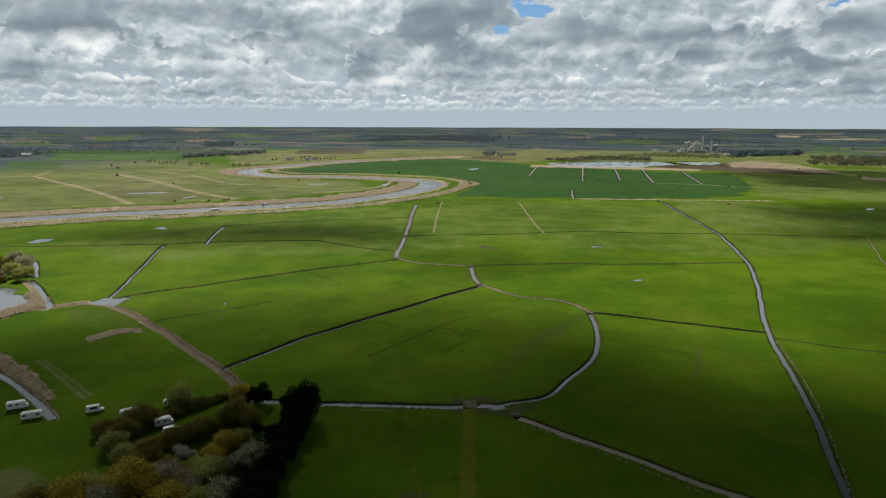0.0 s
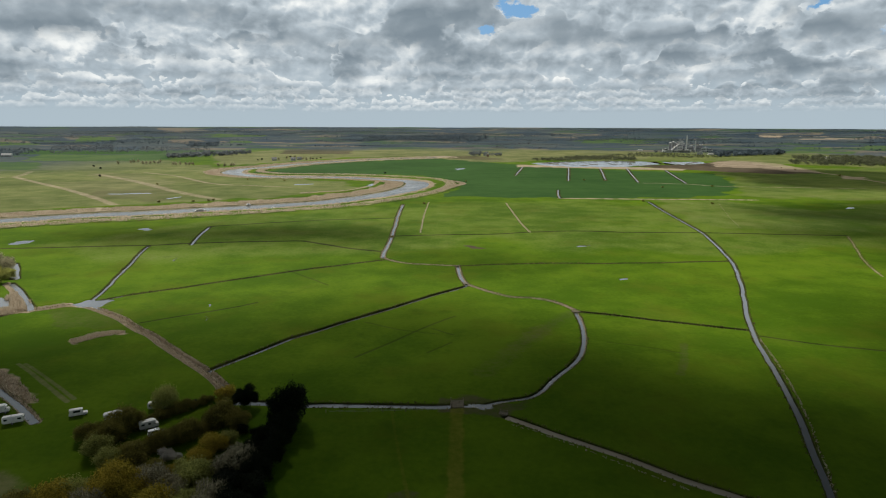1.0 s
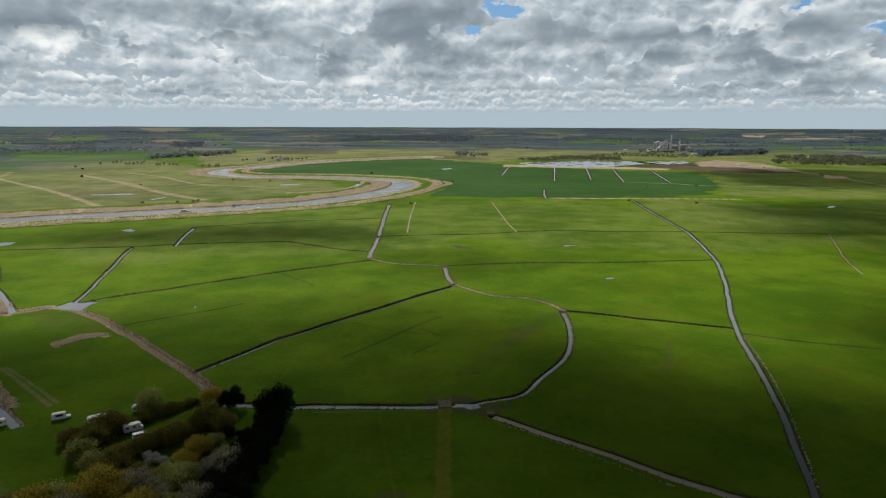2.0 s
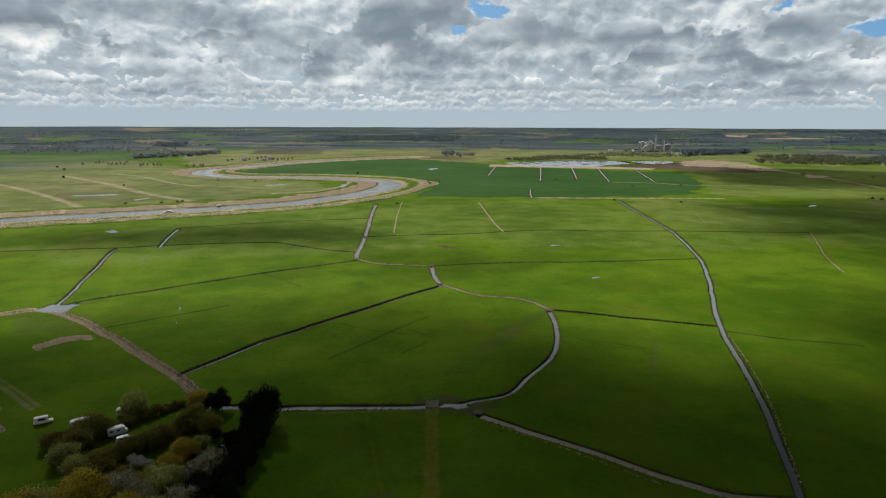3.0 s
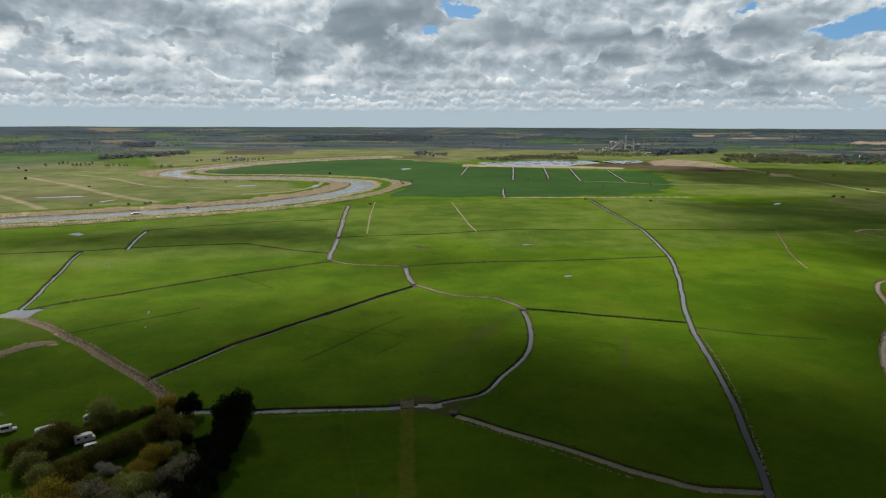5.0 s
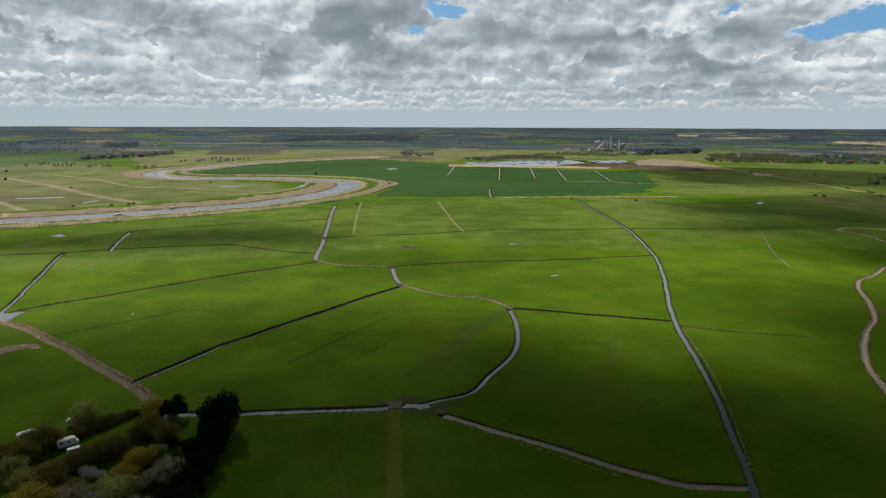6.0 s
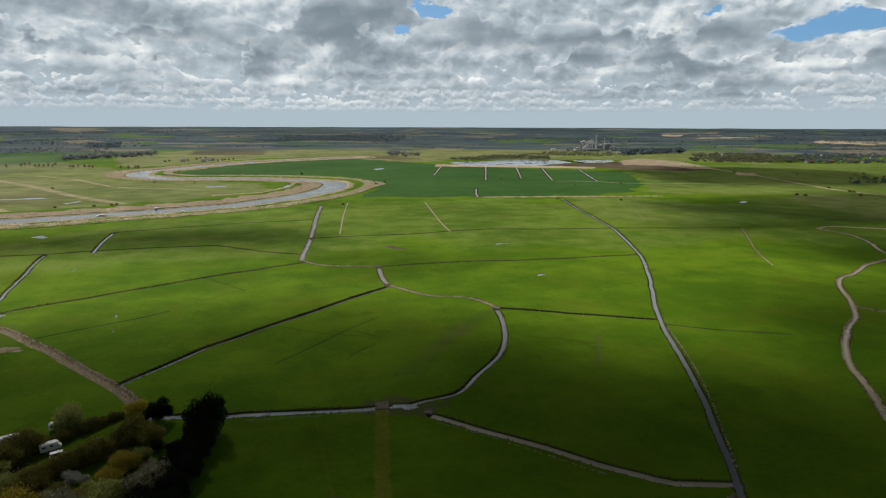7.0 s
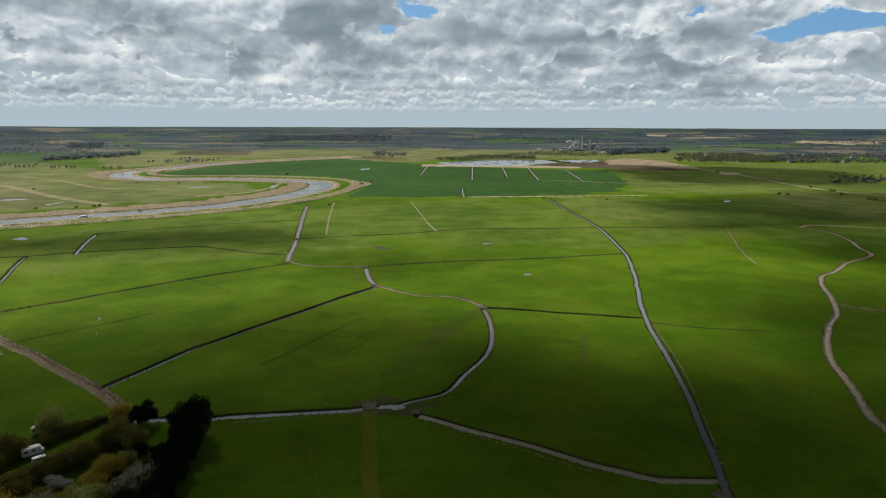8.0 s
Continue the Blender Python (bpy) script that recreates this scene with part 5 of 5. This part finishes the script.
M_EARTH = plain("trodden_earth", (0.12, 0.105, 0.068), 0.95, 0.35, 0.9, 0.0, 0.05)
M_TRIM = plain("blue_grey_trim", (0.10, 0.13, 0.17), 0.5, 0.15, 2.0)


def wheels(root, xs, half, r):
    for x in xs:
        for s in (1, -1):
            bm = tube(bmesh.new(), (x, s * (half - 0.12), r), (x, s * (half + 0.08), r), r, r, 14)
            w = part("wheel", bm, M_TYRE, root)
            part("rim", tube(bmesh.new(), (x, s * (half + 0.05), r), (x, s * (half + 0.1), r), r * 0.6, r * 0.55, 12), M_GREY, w)


def motorhome(length=6.4):
    root = thing("motorhome", "white coachbuilt motorhome parked on grass", "motorhome")
    h = length / 2
    part("body", box(bmesh.new(), -0.5, 0, 1.65, length - 1.2, 2.25, 2.1, 0.14), M_WHITE, root)
    part("cab", box(bmesh.new(), h - 0.75, 0, 1.0, 1.5, 1.95, 1.1, 0.2), M_WHITE, root)
    part("overcab", box(bmesh.new(), h - 1.3, 0, 2.2, 1.4, 2.2, 0.95, 0.3), M_WHITE, root)
    part("windscreen", box(bmesh.new(), h - 1.05, 0, 1.5, 0.35, 1.75, 0.5, 0.08), M_GLASS, root)
    for x, w in ((-1.6, 0.9), (0.2, 0.7)):
        for s in (1, -1):
            part("window", box(bmesh.new(), x, s * 1.13, 1.95, w, 0.04, 0.55, 0.02), M_GLASS, root)
    part("door", box(bmesh.new(), 1.0, -1.13, 1.5, 0.6, 0.04, 1.7, 0.02), M_PALECLAD, root)
    part("stripe", box(bmesh.new(), -0.5, 1.128, 1.15, length - 1.6, 0.02, 0.14), M_TRIM, root)
    part("roof_hatch", box(bmesh.new(), -0.8, 0.1, 2.75, 0.7, 0.5, 0.1, 0.03), M_GREY, root)
    part("chassis", box(bmesh.new(), 0, 0, 0.5, length - 0.4, 1.9, 0.25), M_TYRE, root)
    wheels(root, (h - 1.1, -h + 1.5), 0.95, 0.34)
    return root


def caravan(length=5.6):
    root = thing("caravan", "white touring caravan on the camp field", "caravan")
    part("body", box(bmesh.new(), 0, 0, 1.5, length, 2.2, 2.0, 0.28), M_WHITE, root)
    for x, w in ((-length / 2 + 1.0, 0.9), (length / 2 - 1.1, 1.0)):
        for s in (1, -1):
            part("window", box(bmesh.new(), x, s * 1.1, 1.75, w, 0.05, 0.55, 0.02), M_GLASS, root)
    part("end_window", box(bmesh.new(), length / 2, 0, 1.75, 0.05, 1.5, 0.55, 0.02), M_GLASS, root)
    part("door", box(bmesh.new(), 0.2, -1.11, 1.4, 0.6, 0.04, 1.65, 0.02), M_PALECLAD, root)
    part("roof_hatch", box(bmesh.new(), -0.4, 0, 2.52, 0.6, 0.5, 0.1, 0.03), M_GREY, root)
    part("drawbar", tube(bmesh.new(), (length / 2 - 0.2, 0, 0.5), (length / 2 + 1.1, 0, 0.45), 0.06, 0.05), M_GREY, root)
    part("jockey_wheel", tube(bmesh.new(), (length / 2 + 0.8, -0.05, 0.13), (length / 2 + 0.8, 0.05, 0.13), 0.13, 0.13), M_TYRE, root)
    wheels(root, (-0.2,), 1.0, 0.33)
    return root


def car(label, mat, length=4.3, height=1.5, van=False):
    root = thing("van" if van else "car", label, "van" if van else "car")
    part("body", box(bmesh.new(), 0, 0, 0.65, length, 1.8, 0.65, 0.16), mat, root)
    cab = bmesh.new()
    back, front = (-length / 2 + 0.15, length / 2 - 1.2) if van else (-length / 2 + 0.5, length / 2 - 1.3)
    box(cab, (back + front) / 2, 0, 0.95 + (height - 0.95) / 2, front - back, 1.6, height - 0.9, 0.12)
    part("cabin", cab, mat if van else M_GLASS, root)
    part("roof", box(bmesh.new(), (back + front) / 2 - 0.1, 0, height, (front - back) * 0.75, 1.4, 0.06, 0.02), mat, root)
    part("windscreen", box(bmesh.new(), front - 0.02, 0, 0.95 + (height - 0.95) * 0.5, 0.12, 1.4, (height - 0.95) * 0.7, 0.03), M_GLASS, root)
    for s in (1, -1):
        part("side_window", box(bmesh.new(), (back + front) / 2 + 0.2, s * 0.8, 0.98 + (height - 0.95) * 0.5, (front - back) * 0.55, 0.03, (height - 0.95) * 0.55), M_GLASS, root)
        part("headlight", box(bmesh.new(), length / 2 - 0.05, s * 0.6, 0.72, 0.1, 0.35, 0.16, 0.03), M_GREY, root)
    wheels(root, (length / 2 - 0.8, -length / 2 + 0.8), 0.82, 0.32)
    return root


for ob, x, y, a in ((motorhome(5.3), -83.0, 169.1, 32), (car("pale silver van beside a motorhome", M_SILVER, 4.4, 1.8, True), -79.1, 165.0, 32),
                    (caravan(5.0), -96.2, 174.8, 35), (caravan(5.2), -86.0, 181.8, 8),
                    (car("white van on the camp field", M_WHITE, 5.0, 2.2, True), -108.3, 177.7, 25), (motorhome(5.8), -133.7, 179.5, 24),
                    (caravan(5.6), -124.9, 173.0, 24)):
    ob.matrix_basis = at(x, y, 0.0, a)


def garden_shelter():
    """Small white framed shelter among the willows."""
    root = thing("garden_shelter", "small white framed shelter among willows", "shelter")
    for x in (-1.2, 1.2):
        for y in (-0.9, 0.9):
            part("post", box(bmesh.new(), x, y, 1.0, 0.09, 0.09, 2.0), M_WHITE, root)
    part("roof", gable(bmesh.new(), 2.4, 1.8, 2.1, 2.8, 0.15), M_WHITE, root)
    part("back_panel", box(bmesh.new(), 0, 0.9, 1.0, 2.3, 0.05, 1.6), M_PALECLAD, root)
    return root


garden_shelter().matrix_basis = at(-58.1, 137.4, 1.2, 35)


def crossing(width, span):
    """An earth culvert over a ditch with headwalls and a field gate's posts."""
    root = thing("culvert", "trodden earth culvert over a ditch with timber rails", "bridge", "field culverts")
    bm = box(bmesh.new(), 0, 0, -0.42, width, span, 1.0, 0.15)
    bmesh.ops.subdivide_edges(bm, edges=bm.edges[:], cuts=3, use_grid_fill=True)
    for v in bm.verts:
        v.co += Vector((noise.noise(v.co * 2.1), noise.noise(v.co * 1.7 + Vector((5, 0, 0))), noise.noise(v.co * 1.3) * 0.5)) * 0.16
    part("deck", bm, M_EARTH, root)
    for s in (1, -1):
        part("headwall", box(bmesh.new(), s * width / 2, 0, -0.5, 0.25, span * 0.7, 0.9, 0.04), M_EARTH, root)
        for y in (-span * 0.42, 0, span * 0.42):
            part("post", box(bmesh.new(), s * (width / 2 - 0.1), y, 0.6, 0.14, 0.14, 1.25, 0.02), M_TIMBER, root)
        for z in (0.6, 1.0):
            part("rail", box(bmesh.new(), s * (width / 2 - 0.1), 0, z, 0.06, span * 0.9, 0.12), M_TIMBER, root)
    return root


first = crossing(4.2, 5.5)
spots = ([(8.9, 183.7)], [(20.6, 338.1)], [(70.9, 283.7)], [(23.0, 177.1)], [(17.8, 382.5)], [(-31.0, 405.7)], [(90.4, 120.0)])
for k, ((x, y),) in enumerate(spots):
    m = pose(x, y, 0.08, 0, 0, (0, 8, 60, 70, 10, 60, 30)[k]) @ Matrix.Diagonal(((1, 0.65, 0.7, 0.5, 0.6, 0.6, 0.7)[k],) * 3 + (1,))
    if k == 0:
        first.matrix_basis = m
    else:
        copy_thing(first, m)


def fence(line, gap, label):
    """Posts and two wires."""
    root = thing("fence", label, "fence")
    pts = glide(line, gap)
    for x, y in pts:
        z = float(ground_z(x, y)[0])
        part("post", box(bmesh.new(), x, y, z + 0.5, 0.13, 0.13, 1.3), M_TIMBER, root)
    for h in (0.6, 1.0):
        bm = bmesh.new()
        for (ax, ay), (bx, by) in zip(pts[:-1], pts[1:]):
            tube(bm, (ax, ay, float(ground_z(ax, ay)[0]) + h), (bx, by, float(ground_z(bx, by)[0]) + h), 0.02, 0.02, 3)
        part("wire", bm, M_GREY, root)
    return root


fence([(5.7, 178.9), (-0.5, 178.5), (-7.6, 178.4), (-14.7, 178.0), (-23.5, 177.9), (-32.4, 178.3)], 4.0, "post and wire fence along the ditch")


def boat(length):
    root = thing("river_cruiser", "white cabin cruiser moored on the river", "boat")
    bm = bmesh.new()
    ring = []
    for k in range(9):
        u = k / 8
        x = (u - 0.5) * length
        w = 1.5 * (1 - max(0, u - 0.55) ** 2 * 4.6) + 0.02
        ring.append([bm.verts.new((x, s * w * f, z)) for s, f, z in ((-1, 1, 0.95 + 0.35 * u * u), (-1, 0.85, -0.1), (1, 0.85, -0.1), (1, 1, 0.95 + 0.35 * u * u))])
    for a, b in zip(ring[:-1], ring[1:]):
        for k in range(4):
            bm.faces.new((a[k], b[k], b[(k + 1) % 4], a[(k + 1) % 4]))
    bm.faces.new(ring[0])
    bm.faces.new(ring[-1][::-1])
    part("hull", bm, M_WHITE, root)
    part("cabin", box(bmesh.new(), -0.06 * length, 0, 1.5, length * 0.55, 2.3, 1.1, 0.2), M_WHITE, root)
    for s in (1, -1):
        part("window", box(bmesh.new(), -0.06 * length, s * 1.15, 1.6, length * 0.42, 0.04, 0.4), M_GLASS, root)
    part("windscreen", box(bmesh.new(), 0.215 * length, 0, 1.7, 0.1, 1.9, 0.5), M_GLASS, root)
    part("roof", box(bmesh.new(), -0.08 * length, 0, 2.1, length * 0.45, 2.0, 0.1, 0.04), M_PALECLAD, root)
    return root


for (x, y), n, a in zip([(-240, 644), (-204, 693), (-169, 662)], (10.5, 5.0, 4.0), (10, 12, 14)):
    boat(n).matrix_basis = pose(x, y, -0.75, 0, 0, a)


def mill():
    """A white drainage mill with a boat-shaped cap and four sails."""
    root = thing("drainage_mill", "white drainage windmill with four sails", "windmill")
    part("tower", tube(bmesh.new(), (0, 0, 0), (0, 0, 9.0), 3.0, 2.0, 16), M_BRICK, root)
    part("cap", tube(bmesh.new(), (0, 0, 9.0), (0, 0, 11.2), 2.2, 0.5, 12), M_WHITE, root)
    part("windshaft", tube(bmesh.new(), (0, -1.5, 9.8), (0, -3.0, 9.9), 0.25, 0.2), M_TIMBER, root)
    for k in range(4):
        a = radians(38 + 90 * k)
        u, v = Vector((math.cos(a), 0, math.sin(a))), Vector((-math.sin(a), 0, math.cos(a)))
        o = Vector((0, -3.0, 9.9))
        bm = tube(bmesh.new(), o, o + u * 8.0, 0.16, 0.1, 5)
        for j in range(7):
            p0 = o + u * (1.8 + j)
            tube(bm, p0, p0 + v * 1.6, 0.12, 0.12, 4)
        tube(bm, o + u * 1.8 + v * 1.6, o + u * 7.8 + v * 1.6, 0.12, 0.12, 4)
        part("sail", bm, M_WHITE, root)
    return root


mill().matrix_basis = at(168.7, 1786.8, 0, -10)


def house(name, label, sx, sy, eaves, wall_mat, roof_mat, chimney=True):
    root = thing(name, label, "house")
    part("wall", box(bmesh.new(), 0, 0, eaves / 2, sx, sy, eaves), wall_mat, root)
    ridge = eaves + sy * 0.38
    for s in (1, -1):
        gb = bmesh.new()
        a = [gb.verts.new((s * (sx / 2 - 0.02), y, z)) for y, z in ((-sy / 2, eaves), (sy / 2, eaves), (0, ridge - 0.25))]
        b = [gb.verts.new((s * (sx / 2 - 0.3), v.co.y, v.co.z)) for v in a]
        gb.faces.new(a)
        gb.faces.new(b[::-1])
        for k in range(3):
            gb.faces.new((a[k], a[(k + 1) % 3], b[(k + 1) % 3], b[k]))
        part("gable", gb, wall_mat, root)
    roof = part("roof", gable(bmesh.new(), sx, sy, eaves, ridge), roof_mat, root)
    if chimney:
        part("chimney", box(bmesh.new(), sx * 0.3, 0, ridge + 0.4, 0.9, 0.7, 1.6, 0.05), M_BRICK, roof)
    for k in range(max(2, int(sx // 3))):
        x = -sx / 2 + (k + 0.5) * sx / max(2, int(sx // 3))
        for z in ((1.5, 4.0) if eaves > 4.5 else (1.5,)):
            w = part("window", box(bmesh.new(), x, -sy / 2 - 0.01, z, 1.1, 0.1, 1.2), M_WHITE, root)
            part("pane", box(bmesh.new(), x, -sy / 2 - 0.05, z, 0.95, 0.06, 1.05), M_GLASS, w)
    part("door", box(bmesh.new(), sx * 0.12, -sy / 2 - 0.02, 1.0, 0.95, 0.08, 2.0), M_TRIM, root)
    return root


hut = house("pond_hut", "low white hut with a brown roof by the pond", 8, 5, 2.4, M_WHITE, M_TILE, False)
hut.matrix_basis = at(-262.0, 353.2, 0, 8)
villa = house("farmhouse", "white farmhouse with a slate roof far off", 12, 7, 5.2, M_WHITE, M_SLATE)
villa.matrix_basis = at(-393.0, 1578.6, 0, 12)
brick_house = house("village_house", "red brick house with a clay tile roof", 11, 7, 5.2, M_BRICK, M_TILE)
brick_house.matrix_basis = at(1294.4, 1427.7, 0, -15)
for x, y in [(-695, 1733), (-672, 1800), (-346, 1581), (-336, 1608)]:
    copy_thing(villa, at(x, y, 0, (int(x) * 37) % 60 - 30))
for x, y in [(1125, 1372), (1134, 1371), (1205, 1387), (1247, 1357), (1266, 1355), (1437, 1691), (1618, 1635), (1576, 1572), (1567, 1541), (1424, 1496), (1320, 1480)]:
    copy_thing(villa if int(x + y) % 3 else brick_house, at(x, y, 0, (int(x) * 37) % 60 - 30))
barn = house("barn", "long pale barn on a far farm", 26, 12, 5.0, M_PALECLAD, M_PALECLAD, False)
barn.matrix_basis = at(-1164.6, 1734.8, 0, 5)
for x, y in [(763, 2230), (888, 1938), (1124, 1721)]:
    copy_thing(barn, at(x, y, 0, (int(x) * 17) % 40 - 20, 0.6))


# ---- the factory beyond the lagoons ----
def stack(height, r):
    root = thing("factory_chimney", "tall pale concrete factory chimney", "chimney", "factory chimneys")
    part("shaft", tube(bmesh.new(), (0, 0, 0), (0, 0, height), r, r * 0.7, 16), M_PALECLAD, root)
    part("band", tube(bmesh.new(), (0, 0, height - 3), (0, 0, height - 1.5), r * 0.82, r * 0.8, 16), M_CLAD, root)
    part("platform", tube(bmesh.new(), (0, 0, height * 0.6), (0, 0, height * 0.6 + 0.4), r * 1.5, r * 1.5, 16), M_GREY, root)
    return root


def silo(height, r):
    root = thing("factory_silo", "grey cylindrical storage silo", "silo", "factory silos")
    part("shell", tube(bmesh.new(), (0, 0, 0), (0, 0, height), r, r, 20), M_CLAD, root)
    part("roof", tube(bmesh.new(), (0, 0, height), (0, 0, height + r * 0.45), r * 1.03, 0.4, 20), M_PALECLAD, root)
    part("ladder", box(bmesh.new(), 0, -r - 0.2, height / 2, 0.6, 0.15, height), M_GREY, root)
    return root


def works(sx, sy, h, mat, label):
    root = thing("factory_building", label, "factory", "factory buildings")
    part("wall", box(bmesh.new(), 0, 0, h / 2, sx, sy, h, 0.2), mat, root)
    part("roof", box(bmesh.new(), 0, 0, h + 0.4, sx + 0.8, sy + 0.8, 0.8, 0.15), M_CLAD if mat is not M_CLAD else M_PALECLAD, root)
    part("plant_room", box(bmesh.new(), sx * 0.15, 0, h + 2.0, sx * 0.35, sy * 0.4, 2.6, 0.1), M_PALECLAD, root)
    for k in range(max(2, int(h // 6))):
        part("window_band", box(bmesh.new(), 0, -sy / 2 - 0.06, 3.5 + k * 5.5, sx * 0.8, 0.15, 1.4), M_GLASS, root)
    part("loading_door", box(bmesh.new(), -sx * 0.3, -sy / 2 - 0.06, 2.2, 4.0, 0.15, 4.4), M_TRIM, root)
    return root


stack(56, 2.6).matrix_basis = at(915.8, 2193.0, 0)
stack(40, 2.2).matrix_basis = at(948.8, 2195.5, 0)
for (x, y), h, r in zip([(876, 2239), (876, 2214), (897, 2240)], (30, 33, 28), (5.5, 5.5, 4.5)):
    silo(h, r).matrix_basis = at(x, y, 0)
for (x, y), sx, sy, h, mat, a in zip([(913, 2242), (945, 2295), (951, 2244), (985, 2247), (960, 2150), (852, 2119), (812, 2094), (871, 2098), (981, 2151), (853, 1936), (819, 2139)],
                                     (20, 14, 22, 22, 18, 34, 26, 40, 22, 16, 18), (16, 14, 16, 18, 14, 14, 14, 14, 12, 10, 12), (34, 24, 17, 21, 14, 9, 7, 8, 8, 9, 10),
                                     (M_PALECLAD, M_CLAD, M_CLAD, M_CLAD, M_PALECLAD, M_PALECLAD, M_WHITE, M_CLAD, M_WHITE, M_WHITE, M_PALECLAD), (5, 12, -8, 10, 0, 4, 16, -5, 9, 0, 20)):
    works(sx, sy, h, mat, "pale clad factory block" if mat in (M_PALECLAD, M_WHITE) else "grey clad factory block").matrix_basis = at(x, y, 0, a - 30)
conveyor = thing("conveyor", "sloping covered conveyor between silos and factory", "conveyor")
part("gallery", tube(bmesh.new(), (0, 0, 8), (26, 0, 30), 1.6, 1.6, 6), M_PALECLAD, conveyor)
for k in range(3):
    part("trestle", tube(bmesh.new(), (6 + 8 * k, 0, 0), (6 + 8 * k, 0, 11 + 7 * k), 0.5, 0.4, 5), M_GREY, conveyor)
conveyor.matrix_basis = at(841.5, 2140.9, 0, -20)
